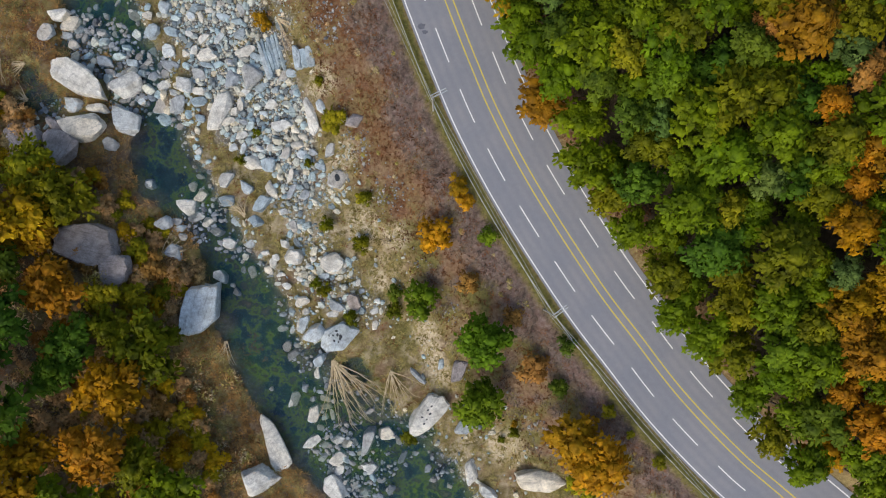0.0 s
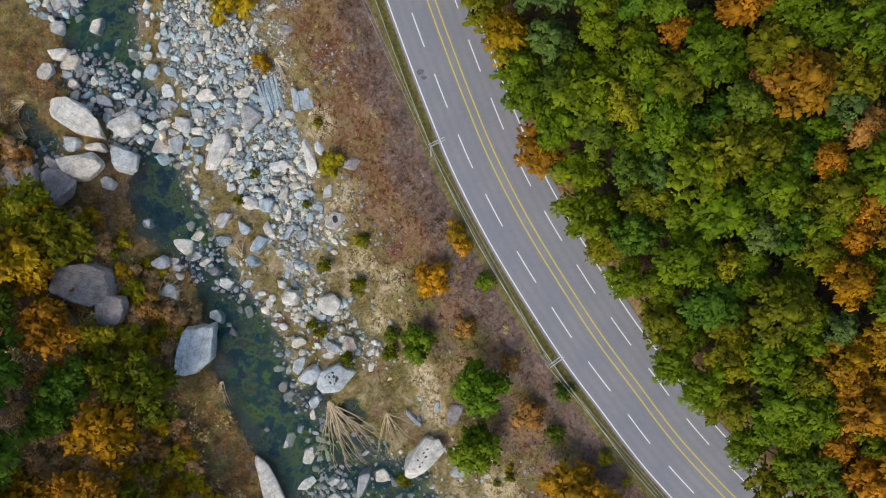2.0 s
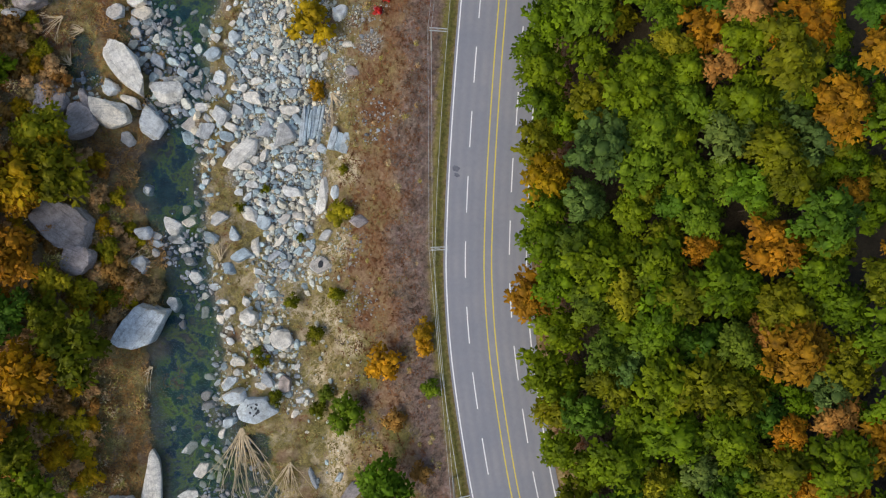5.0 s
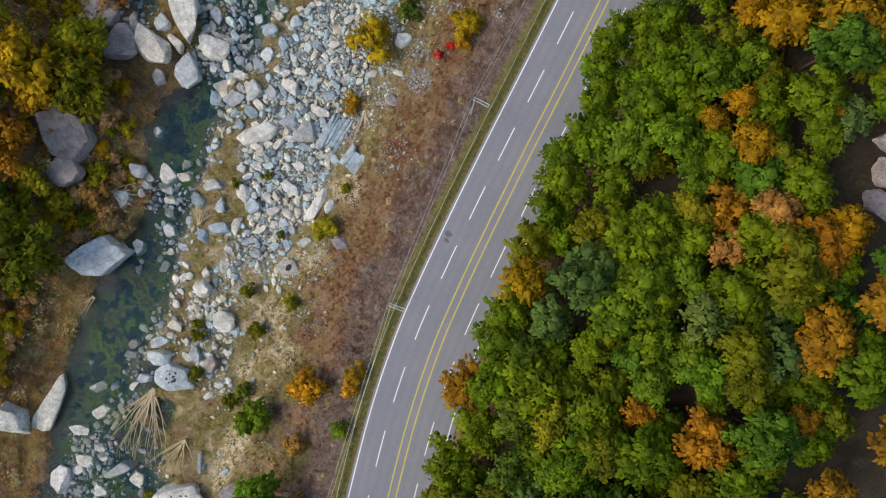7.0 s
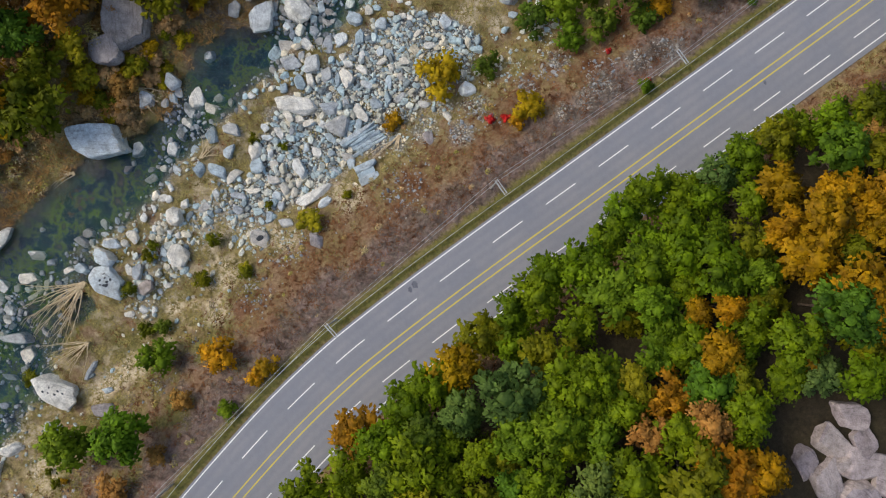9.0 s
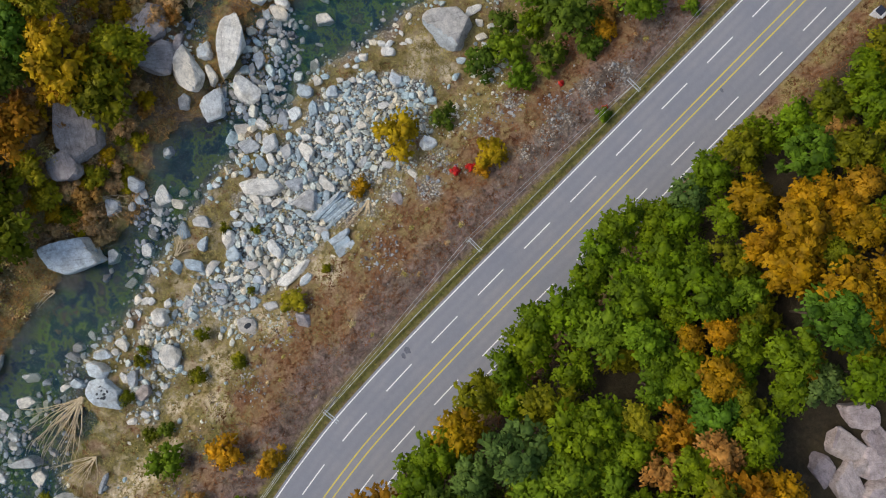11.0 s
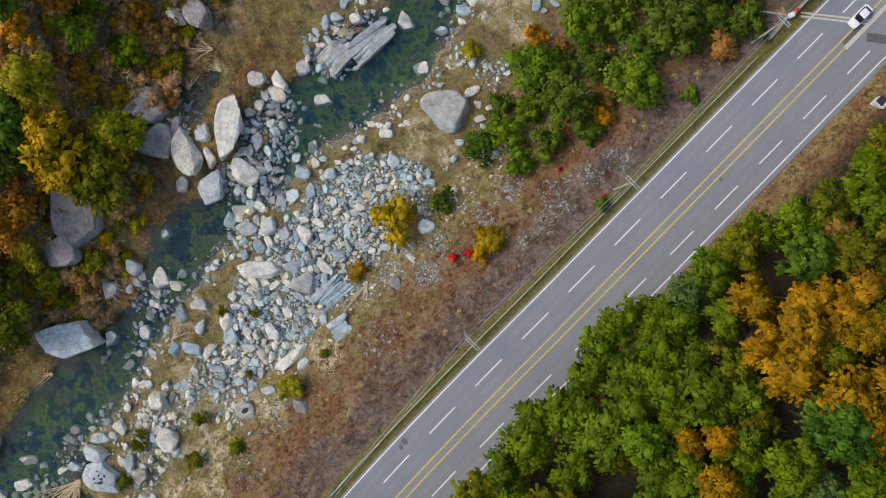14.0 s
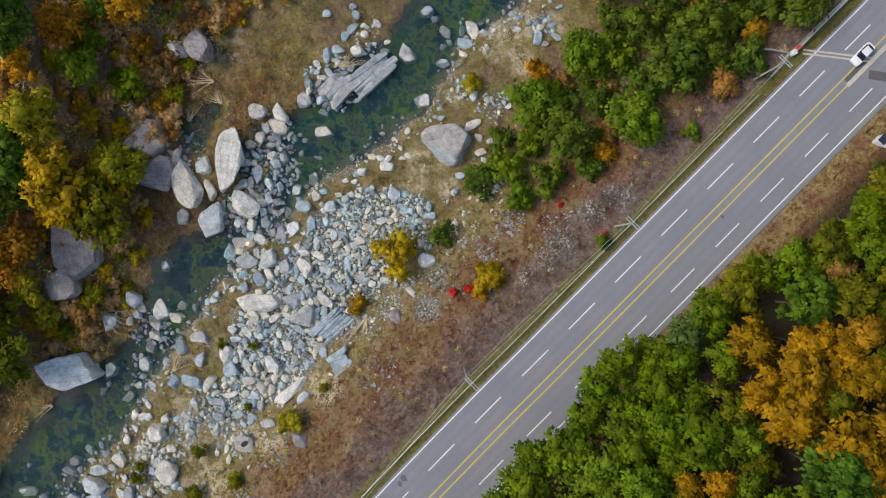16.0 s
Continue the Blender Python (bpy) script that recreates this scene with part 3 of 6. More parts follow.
def leafy_mesh(name, leaves, soft, bodies, mat=None):
    """One mesh of loose leaves and the masses under them, shaded by the rounded form of each spray."""
    v, f, n = [leaves.reshape(-1, 3)], [np.arange(4 * len(leaves)).reshape(-1, 4)], [np.repeat(soft, 4, 0)]
    base = 4 * len(leaves)
    for (bv, bf), c in bodies:
        v.append(bv)
        f.append(bf + base)
        d = bv - c
        n.append(d / np.linalg.norm(d, axis=1)[:, None])
        base += len(bv)
    me = faces_mesh(name, np.concatenate(v), np.concatenate(f), np.concatenate(n), mat)
    SOFT[me.name] = np.concatenate(n)
    return me


def faces_mesh(name, v, f, normals, mat=None):
    """A mesh of quads by point number, with given point normals."""
    me = bpy.data.meshes.new(name)
    me.vertices.add(len(v))
    me.vertices.foreach_set("co", v.ravel())
    me.loops.add(4 * len(f))
    me.loops.foreach_set("vertex_index", f.ravel())
    me.polygons.add(len(f))
    me.polygons.foreach_set("loop_start", np.arange(len(f)) * 4)
    me.polygons.foreach_set("use_smooth", np.ones(len(f), bool))
    if mat:
        me.materials.append(mat)
    me.update(calc_edges=True)
    me.normals_split_custom_set_from_vertices(normals)
    return me


def crown_quads(seed, lobes=20, per=58, leaf=0.078, flat=1.0, size=(0.18, 0.35), spiky=0.45):
    """Leaves of a crown one unit in radius: ragged flattened sprays, large and small, on an uneven dome."""
    r = np.random.default_rng(seed)
    out, soft, bodies = [], [], []
    skew = r.uniform(-0.12, 0.12, 2)
    notch, deep = r.uniform(0, 6.28, 2), r.uniform(0.06, 0.16, 2)
    for k in range(lobes):
        a = 2.4 * k + r.uniform(-0.6, 0.6)
        reach = 1 + deep[0] * math.sin(2 * a + notch[0]) + deep[1] * math.sin(3 * a + notch[1])
        q = math.sqrt((k + 0.3) / lobes) * 0.84 * r.uniform(0.8, 1.08)
        c = np.array([q * reach * math.cos(a) + skew[0], q * reach * math.sin(a) + skew[1], flat * (math.sqrt(max(0.0, 1 - q * q)) * 0.9 - 0.2) + r.uniform(-0.3, 0.2)])
        rad = r.uniform(*size) * (1.15 - 0.3 * q)
        n1 = int(per * spiky)
        arms = r.integers(5, 8)
        d = r.normal(size=(per, 3))
        d[:, 2] = np.abs(d[:, 2]) * 1.1 - 0.2
        b1 = 2 * math.pi * r.integers(0, arms, n1) / arms + r.normal(size=n1) * 0.2 + k
        d[:n1] = np.stack([np.cos(b1), np.sin(b1), r.uniform(-0.3, 0.35, n1)], 1)
        d /= np.linalg.norm(d, axis=1)[:, None]
        far = r.uniform(0.82, 1.08, per)
        far[:n1] = r.uniform(0.8, 1.5, n1)
        p = c + d * (rad * far)[:, None] * (1.15, 1.15, 0.66)
        n = d * (0.75, 0.75, 0.9) + (0, 0, 0.42) + r.normal(size=(per, 3)) * 0.13
        n /= np.linalg.norm(n, axis=1)[:, None]
        nrm = n + r.normal(size=(per, 3)) * 0.4
        nrm[:n1] = d[:n1] * 0.3 + (0, 0, 0.9) + r.normal(size=(n1, 3)) * 0.3
        nrm /= np.linalg.norm(nrm, axis=1)[:, None]
        nrm *= np.where((nrm * n).sum(1) < 0, -1, 1)[:, None]
        along_leaf = r.normal(size=(per, 3))
        along_leaf[:n1] = d[:n1] + r.normal(size=(n1, 3)) * 0.35
        b = np.cross(nrm, along_leaf)
        b /= np.linalg.norm(b, axis=1)[:, None]
        t = np.cross(b, nrm)
        s = (leaf * r.uniform(0.6, 1.4, per))[:, None]
        s[:n1] *= 1.2
        droop = nrm * s * 0.2
        out.append(np.stack([p - t * s, p - b * s * 0.6 + droop, p + t * s, p + b * s * 0.6 + droop], 1))
        soft.append(n)
        bodies.append((clump_body(c, rad * 0.7, 31 * seed + k, 2), c - (0, 0, 0.3 * rad)))
    return np.concatenate(out), np.concatenate(soft), bodies


def trunk_mesh(seed):
    """A tapered trunk with limbs, one unit high below a crown of one unit."""
    r = np.random.default_rng(seed)
    bm = bmesh.new()
    rod(bm, (0, 0, -0.5), (0.03, 0.02, 0.9), 0.055, 0.035, 7)
    rod(bm, (0.03, 0.02, 0.9), (0.0, 0.05, 1.12), 0.035, 0.012, 6)
    for k in range(7):
        a, z = k * 2.4 + r.uniform(-0.3, 0.3), r.uniform(0.6, 0.82)
        e = Vector((math.cos(a) * 0.55, math.sin(a) * 0.55, z + r.uniform(0.1, 0.2)))
        rod(bm, (0.02, 0.02, z), e, 0.022, 0.007, 5)
    me = bpy.data.meshes.new("trunk")
    bm.to_mesh(me)
    bm.free()
    me.materials.append(M_BARK)
    return me


CROWNS = {"broad": [leafy_mesh("crown", *crown_quads(50 + i), LEAVES["green"]) for i in range(9)],
          "pine": [leafy_mesh("crown", *crown_quads(80 + i, 21, 56, 0.07, 1.1, (0.14, 0.3), 0.75), LEAVES["deep"]) for i in range(4)],
          "bush": [leafy_mesh("crown", *crown_quads(110 + i, 13, 50, 0.085, 0.6, (0.17, 0.36), 0.6), LEAVES["green"]) for i in range(6)]}
TRUNKS = [trunk_mesh(5 + i) for i in range(4)]
KIND_WORDS = {"green": "green-leaved", "fresh": "bright green", "amber": "amber-leaved", "mustard": "mustard-yellow", "scrub": "tan half-leafed", "deep": "dark green", "pale": "pale green", "olive": "olive-leaved", "lime": "yellow-green",
              "gold": "golden-leaved", "orange": "orange-leaved", "russet": "russet-leaved", "moss": "dull green", "red": "crimson-leaved"}


def tree(x, y, radius, tone, shape="broad", tall=None, label="", lean=(0, 0)):
    """A tree or shrub rooted at x, y; its crown stands off by lean."""
    bush = shape == "bush"
    tall = tall if tall else radius * (0.5 if bush else 1.45)
    name = "shrub" if bush else "tree"
    base = new(name)
    base.matrix_world = pose(x, y, height(x, y))
    base.empty_display_size = 0.3
    tr = new("trunk", TRUNKS[rng.integers(len(TRUNKS))])
    tr.parent, tr.scale = base, (radius, radius, math.hypot(tall, *lean))
    tr.rotation_mode = "QUATERNION"
    tr.rotation_quaternion = Vector((lean[0], lean[1], tall)).to_track_quat("Z", "Y")
    crown = new("crown", CROWNS[shape][rng.integers(len(CROWNS[shape]))])
    crown.parent, crown.location = base, (lean[0], lean[1], tall)
    crown.rotation_euler = (0, 0, rng.uniform(0, 6.28))
    q = radius * (1.0 + rng.uniform(-0.05, 0.05))
    crown.scale = (q * rng.uniform(0.92, 1.1), q * rng.uniform(0.92, 1.1), radius * rng.uniform(0.9, 1.15))
    crown.material_slots[0].link = "OBJECT"
    crown.material_slots[0].material = LEAVES[tone]
    what = label or (f"{KIND_WORDS[tone]} autumn shrub on the river bank" if bush else
                     f"{KIND_WORDS[tone]} pine tree on the wooded slope" if shape == "pine" else f"{KIND_WORDS[tone]} broadleaf tree on the wooded slope")
    return tagged(base, what, name, "wood beside the road" if not bush else "bank shrubs")


# ---- the things ----
build_ground()
road = build_road()
build_water()

M_SLATE = rock_material("blue_grey_slab", (0.40, 0.50, 0.545), (0.50, 0.56, 0.58), (0.31, 0.38, 0.42))
GREY_WORDS = {"P": (M_PALE, "pale whitish", "with dark stains"), "G": (M_GREY, "grey weathered", "among smaller stones"),
              "B": (M_BROWN, "brown-grey mossy", "on the bank"), "S": (M_SLATE, "blue-grey slaty", "beside the water")}
seeds = iter(range(2000, 4000))


def b(x, y, long, wide, turn, tone, tall=None, sink=0.35):
    mat, colour, state = GREY_WORDS[tone]
    big = long > 2.4
    words = f"{'large ' if long > 5 else ''}{colour} river {'boulder' if big else 'stone'} {state}"
    return boulder(x, y, long, wide, tall or wide * 0.72, turn, mat, words, next(seeds), sink, 4 if long > 5 else 3 if long > 1.8 else 2,
                   name="boulder" if big else "river_stone", group="river boulders" if big else "stones of the river bar")


b(-63.3, 19.8, 3.0, 2.6, 0, "G")
b(-66.1, 1.0, 12.0, 7.1, 345, "B")
b(-60.1, -4.4, 6.6, 6.0, 0, "B")
b(-91.1, 36.2, 6.6, 5.0, 25, "B", 5.5, 0.25)
b(-91.9, 32.0, 4.0, 3.0, 70, "G", 3.6, 0.25)
b(-20.0, 13.2, 4.3, 3.6, 65, "G")
b(-16.4, 23.6, 3.2, 2.6, 65, "B")
b(-32.3, -36.6, 13.6, 5.0, 118, "P")
b(-70.0, 32.6, 12.7, 5.8, 153, "P")
b(-46.1, -11.8, 11.2, 6.4, 74, "P")
b(-3.1, -31.4, 9.2, 4.7, 55, "P")
b(-67.8, 22.7, 8.7, 6.0, 20, "P")
b(18.3, -43.0, 8.7, 4.4, 2, "P")
b(-54.4, 71.1, 8.7, 8.0, 85, "G")
b(-42.4, 26.1, 8.3, 3.4, 68, "P")
b(-79.2, 20.6, 7.6, 6.1, 125, "B")
b(-72.9, 18.8, 7.6, 6.8, 65, "B")
b(-20.0, -16.8, 7.5, 5.1, 35, "P")
b(-35.0, -44.0, 7.2, 6.1, 30, "P")
b(-24.9, 25.1, 7.0, 2.3, 105, "P")
b(-60.3, 24.0, 6.3, 4.7, 170, "P")
b(-60.5, 31.1, 5.6, 5.0, 35, "P")
b(-14.4, -37.1, 5.6, 2.6, 88, "G")
b(-20.5, -46.0, 5.6, 4.1, 150, "P")
b(-36.4, 33.0, 5.0, 4.3, 110, "G")
b(-71.7, 43.1, 4.8, 2.8, 15, "P")
b(-21.1, -2.7, 4.7, 3.9, 150, "P")
b(2.9, -22.6, 4.7, 2.7, 80, "B")
b(5.4, -42.5, 4.7, 2.5, 105, "P")
b(-72.9, 84.8, 4.7, 2.5, 175, "P")
b(8.8, -46.4, 4.5, 2.6, 160, "P")
b(-73.9, 23.3, 4.5, 2.3, 140, "B")
b(-66.1, 26.7, 4.3, 2.1, 0, "P")
b(-34.4, 8.8, 4.3, 2.6, 60, "S")
b(-4.7, -24.3, 4.3, 1.1, 138, "G")
b(-30.7, 23.4, 4.1, 2.1, 20, "P")
b(-49.1, 7.8, 4.1, 3.7, 0, "P")
b(-26.9, -14.7, 4.1, 2.2, 80, "P")
b(-24.2, -15.8, 4.1, 3.4, 60, "P")
b(4.0, -33.7, 4.1, 3.2, 60, "G")
b(-73.4, 44.4, 3.9, 2.2, 15, "P")
b(-70.2, 27.1, 3.9, 3.2, 0, "P")
b(-52.4, 34.9, 3.9, 2.6, 160, "G")
b(-45.2, 36.7, 3.9, 2.4, 15, "P")
b(-40.1, 32.4, 3.9, 2.8, 90, "G")
b(-36.4, 16.4, 3.9, 3.2, 20, "P")
b(-32.7, 11.0, 3.9, 1.8, 120, "P")
b(-51.3, -0.7, 3.9, 3.0, 170, "G")
b(-24.8, -31.9, 3.9, 2.2, 85, "P")
b(-73.8, 71.4, 3.9, 3.0, 35, "G")
b(-54.1, 27.6, 3.7, 2.6, 70, "G")
b(-37.7, 37.4, 3.7, 1.9, 30, "P")
b(-29.1, 10.8, 3.7, 1.5, 70, "G")
b(-25.2, -37.1, 3.7, 2.4, 55, "P")
b(-20.0, -40.4, 3.7, 2.4, 35, "P")
b(-11.1, -35.4, 3.7, 3.3, 20, "P")
b(-67.5, 50.1, 3.7, 2.8, 85, "P")
b(-50.6, 27.2, 3.6, 2.8, 95, "G")
b(-41.7, 12.9, 3.6, 2.6, 70, "G")
b(-28.4, -1.6, 3.6, 3.0, 5, "P")
b(-74.1, 49.6, 3.6, 3.0, 5, "G")
b(-56.0, 76.8, 3.6, 1.9, 90, "P")
b(-41.0, 9.2, 3.5, 2.6, 25, "S")
b(-20.1, -42.5, 3.5, 2.4, 25, "P")
b(-13.9, -42.2, 3.5, 2.8, 20, "P")
b(-49.4, 31.2, 3.4, 3.0, 170, "P")
b(-36.2, 58.0, 3.4, 2.7, 45, "P")
b(-75.6, 41.0, 3.3, 3.2, 0, "G")
b(-65.3, 35.9, 3.3, 2.8, 10, "G")
b(-47.8, 6.0, 3.3, 2.0, 30, "G")
b(-28.5, -28.9, 3.3, 2.0, 80, "P")
b(-55.4, 41.3, 3.2, 2.4, 30, "S")
b(-52.1, 41.3, 3.2, 1.9, 170, "S")
b(-46.7, 29.8, 3.2, 1.9, 10, "P")
b(-53.1, 4.8, 3.2, 2.8, 45, "G")
b(-28.0, 19.9, 3.2, 1.9, 20, "P")
b(-29.1, 14.0, 3.2, 1.3, 85, "P")
b(-16.9, -10.1, 3.2, 2.4, 120, "B")
b(-64.6, 70.5, 3.2, 2.6, 85, "P")
b(-65.8, 95.1, 3.2, 1.9, 140, "S")
b(-70.7, 82.1, 3.1, 1.9, 50, "S")
b(-29.3, 48.4, 3.1, 2.1, 5, "B")
b(-52.8, 37.6, 3.0, 2.8, 0, "P")
b(-53.3, 45.9, 3.0, 2.4, 80, "S")
b(-46.7, 27.9, 3.0, 1.9, 15, "S")
b(-45.3, 35.0, 3.0, 1.5, 170, "S")
b(-38.8, 27.4, 3.0, 1.7, 100, "P")
b(-23.0, 26.5, 3.0, 1.7, 110, "P")
b(-37.4, 11.3, 3.0, 2.4, 160, "S")
b(-46.4, 10.3, 3.0, 2.4, 70, "P")
b(-50.7, 3.8, 3.0, 1.6, 10, "S")
b(-43.0, -5.1, 3.0, 2.5, 160, "P")
b(-7.9, -40.3, 3.0, 1.5, 75, "G")
b(-50.3, 57.7, 3.0, 2.6, 35, "P")
b(-79.8, 57.4, 3.0, 1.8, 165, "S")
b(-23.9, -21.4, 2.9, 2.6, 80, "S")
b(-32.4, 53.1, 2.9, 1.5, 30, "P")
b(-71.2, 39.0, 2.8, 2.2, 160, "G")
b(-62.6, 27.1, 2.8, 1.5, 160, "G")
b(-35.9, 36.6, 2.8, 1.5, 170, "S")
b(-38.8, 40.8, 2.8, 2.1, 20, "S")
b(-42.2, 44.2, 2.8, 1.3, 0, "S")
b(-41.2, 24.2, 2.8, 1.7, 30, "P")
b(-33.3, 16.1, 2.8, 2.6, 80, "S")
b(-41.2, 0.9, 2.8, 2.5, 160, "P")
b(-29.9, 18.3, 2.8, 1.9, 70, "G")
b(-27.0, -9.9, 2.8, 2.1, 30, "P")
b(-28.9, -20.4, 2.8, 1.5, 40, "P")
b(-20.3, -10.9, 2.8, 2.4, 0, "G")
b(-18.5, -37.5, 2.8, 2.0, 20, "P")
b(-55.7, 58.7, 2.8, 1.8, 65, "P")
b(-38.8, 45.6, 2.8, 1.4, 125, "G")
b(-78.5, 62.9, 2.8, 2.2, 85, "P")
b(-72.4, 40.8, 2.6, 1.7, 170, "G")
b(-64.2, 33.8, 2.6, 1.7, 170, "G")
b(-55.8, 33.2, 2.6, 2.4, 60, "G")
b(-53.5, 31.0, 2.6, 1.9, 10, "P")
b(-56.1, 38.0, 2.6, 1.7, 160, "G")
b(-34.9, 30.7, 2.6, 1.5, 25, "S")
b(-33.0, 27.5, 2.6, 1.9, 5, "P")
b(-47.5, 45.7, 2.6, 1.5, 60, "S")
b(-45.9, 40.0, 2.6, 1.7, 50, "P")
b(-38.5, 21.6, 2.6, 1.3, 20, "P")
b(-45.6, 5.0, 2.6, 2.2, 60, "P")
b(-35.8, 5.2, 2.6, 2.4, 30, "S")
b(-38.1, 19.2, 2.6, 1.3, 75, "P")
b(-30.1, -18.9, 2.6, 1.7, 60, "P")
b(-0.4, -21.7, 2.6, 1.5, 85, "S")
b(-14.8, -47.0, 2.6, 2.1, 30, "P")
b(-46.8, 53.4, 2.6, 1.4, 85, "P")
b(-82.4, 63.7, 2.6, 1.8, 135, "S")
b(-74.9, 79.9, 2.6, 1.7, 35, "P")
b(-69.5, 76.8, 2.6, 1.9, 75, "P")
b(-36.1, 49.6, 2.6, 1.5, 65, "G")
b(-21.3, 18.6, 2.5, 2.1, 90, "G")
b(-80.0, 78.4, 2.5, 2.1, 85, "G")
b(-65.9, 41.4, 2.4, 2.0, 0, "G")
b(-59.8, 45.0, 2.4, 2.0, 160, "G")
b(-59.9, 35.6, 2.4, 1.5, 0, "S")
b(-46.7, 33.1, 2.4, 2.2, 0, "G")
b(-42.9, 40.0, 2.4, 1.7, 60, "P")
b(-37.5, 30.0, 2.4, 1.6, 45, "P")
b(-30.5, 32.8, 2.4, 1.9, 80, "G")
b(-28.9, 33.2, 2.4, 1.5, 170, "S")
b(-46.3, 44.1, 2.4, 1.3, 100, "P")
b(-43.7, 3.3, 2.4, 2.1, 30, "G")
b(-56.8, 12.4, 2.4, 2.1, 0, "G")
b(-23.5, 15.8, 2.4, 1.6, 170, "S")
b(-27.1, 17.8, 2.4, 1.8, 60, "P")
b(-26.3, 10.3, 2.4, 1.7, 60, "G")
b(-28.5, 4.3, 2.4, 1.5, 120, "G")
b(-24.2, -24.0, 2.4, 1.3, 110, "P")
b(-20.9, -12.4, 2.4, 1.3, 10, "P")
b(-20.1, -36.6, 2.4, 2.0, 45, "P")
b(-16.8, -45.7, 2.4, 1.8, 80, "P")
b(-80.1, 59.6, 2.4, 1.9, 85, "S")
b(-77.1, 56.3, 2.4, 1.4, 20, "S")
b(-64.5, 98.4, 2.4, 1.3, 45, "S")
b(-18.3, 24.1, 2.3, 1.7, 10, "G")
b(-48.8, 76.2, 2.3, 1.3, 55, "P")
b(-58.2, 28.2, 2.2, 2.0, 0, "P")
b(-47.4, 37.8, 2.2, 1.5, 80, "P")
b(-39.9, 5.2, 2.2, 1.7, 90, "S")
b(-26.8, 21.3, 2.2, 1.5, 160, "P")
b(-30.6, 7.0, 2.2, 1.5, 30, "P")
b(-32.4, -2.4, 2.2, 1.5, 100, "P")
b(-36.8, -4.5, 2.2, 1.5, 120, "P")
b(-30.8, -15.4, 2.2, 1.3, 0, "P")
b(-22.7, -28.8, 2.2, 1.5, 0, "P")
b(-22.4, -30.3, 2.2, 1.3, 20, "P")
b(-21.3, -32.0, 2.2, 0.9, 105, "P")
b(-10.1, -46.6, 2.2, 1.3, 60, "G")
b(-76.7, 54.6, 2.2, 1.1, 75, "P")
b(-39.4, 43.2, 2.1, 1.7, 30, "S")
b(-36.9, 0.9, 2.1, 1.7, 45, "G")
b(-24.7, 18.3, 2.1, 1.5, 0, "G")
b(-22.5, -5.1, 2.1, 1.3, 10, "S")
b(-45.3, 48.0, 2.1, 1.9, 95, "P")
b(-73.9, 83.1, 2.1, 1.4, 145, "S")
b(-50.7, 75.9, 2.1, 1.5, 95, "P")
b(-51.2, 5.1, 2.0, 1.3, 0, "G")
b(-48.4, 11.9, 2.0, 1.6, 40, "P")
b(-39.8, -8.7, 2.0, 1.3, 140, "G")
b(-22.5, -37.9, 2.0, 1.6, 30, "P")
b(-11.8, -44.7, 2.0, 1.3, 10, "G")
b(-39.2, 62.9, 2.0, 1.1, 70, "P")
b(-56.3, 44.2, 1.9, 1.6, 0, "P")
b(-39.8, 26.0, 1.9, 1.5, 90, "P")
b(-34.3, 25.7, 1.9, 1.4, 0, "P")
b(-38.2, 24.2, 1.9, 1.5, 0, "G")
b(-49.1, 37.1, 1.9, 1.5, 40, "P")
b(-28.5, 29.9, 1.9, 1.3, 30, "G")
b(-30.1, 0.9, 1.9, 1.8, 0, "P")
b(-40.1, 19.2, 1.9, 1.5, 40, "P")
b(-33.1, 19.2, 1.9, 1.5, 0, "P")
b(-33.4, -4.0, 1.9, 1.8, 0, "P")
b(-31.1, -4.9, 1.9, 1.1, 20, "P")
b(-13.0, -11.7, 1.9, 1.3, 30, "P")
b(-13.0, -14.4, 1.9, 1.3, 80, "P")
b(-47.7, 73.3, 1.9, 1.5, 45, "P")
b(-48.2, 70.6, 1.9, 1.4, 65, "S")
b(-48.3, 44.1, 1.9, 1.6, 125, "P")
b(-76.6, 67.7, 1.9, 1.1, 85, "P")
b(-70.7, 52.0, 1.9, 1.1, 35, "P")
b(-84.4, 65.5, 1.9, 1.5, 35, "S")
b(-81.7, 61.9, 1.9, 1.5, 145, "S")
b(-81.4, 68.6, 1.9, 1.3, 35, "G")
b(-69.0, 80.9, 1.9, 1.1, 35, "P")
b(-42.8, 56.7, 1.9, 1.5, 145, "G")
b(-56.9, 59.4, 1.9, 1.1, 125, "P")
b(-53.3, 76.9, 1.9, 1.7, 65, "P")
b(-8.1, -37.1, 1.8, 1.7, 0, "P")
b(-56.8, 53.9, 1.8, 1.6, 65, "P")
b(-86.5, 60.6, 1.8, 1.5, 65, "S")
b(-66.9, 98.6, 1.8, 1.2, 85, "S")
b(-62.3, 33.1, 1.7, 1.5, 30, "G")
b(-51.4, 29.5, 1.7, 1.4, 0, "G")
b(-57.8, 34.9, 1.7, 1.5, 0, "G")
b(-46.3, 24.7, 1.7, 1.5, 0, "S")
b(-40.6, 35.4, 1.7, 1.5, 0, "G")
b(-28.2, 22.5, 1.7, 1.3, 0, "P")
b(-48.4, 40.7, 1.7, 1.3, 0, "P")
b(-44.8, 45.4, 1.7, 1.3, 0, "P")
b(-42.7, 46.5, 1.7, 1.3, 0, "G")
b(-32.0, 30.1, 1.7, 1.3, 10, "S")
b(-49.7, 2.1, 1.7, 1.5, 0, "G")
b(-46.6, 18.5, 1.7, 1.4, 30, "P")
b(-33.8, -0.8, 1.7, 1.1, 15, "P")
b(-35.0, 19.0, 1.7, 1.3, 0, "P")
b(-29.7, -7.1, 1.7, 1.3, 10, "P")
b(-22.2, -25.4, 1.7, 1.3, 0, "P")
b(-22.7, -32.3, 1.7, 1.3, 90, "P")
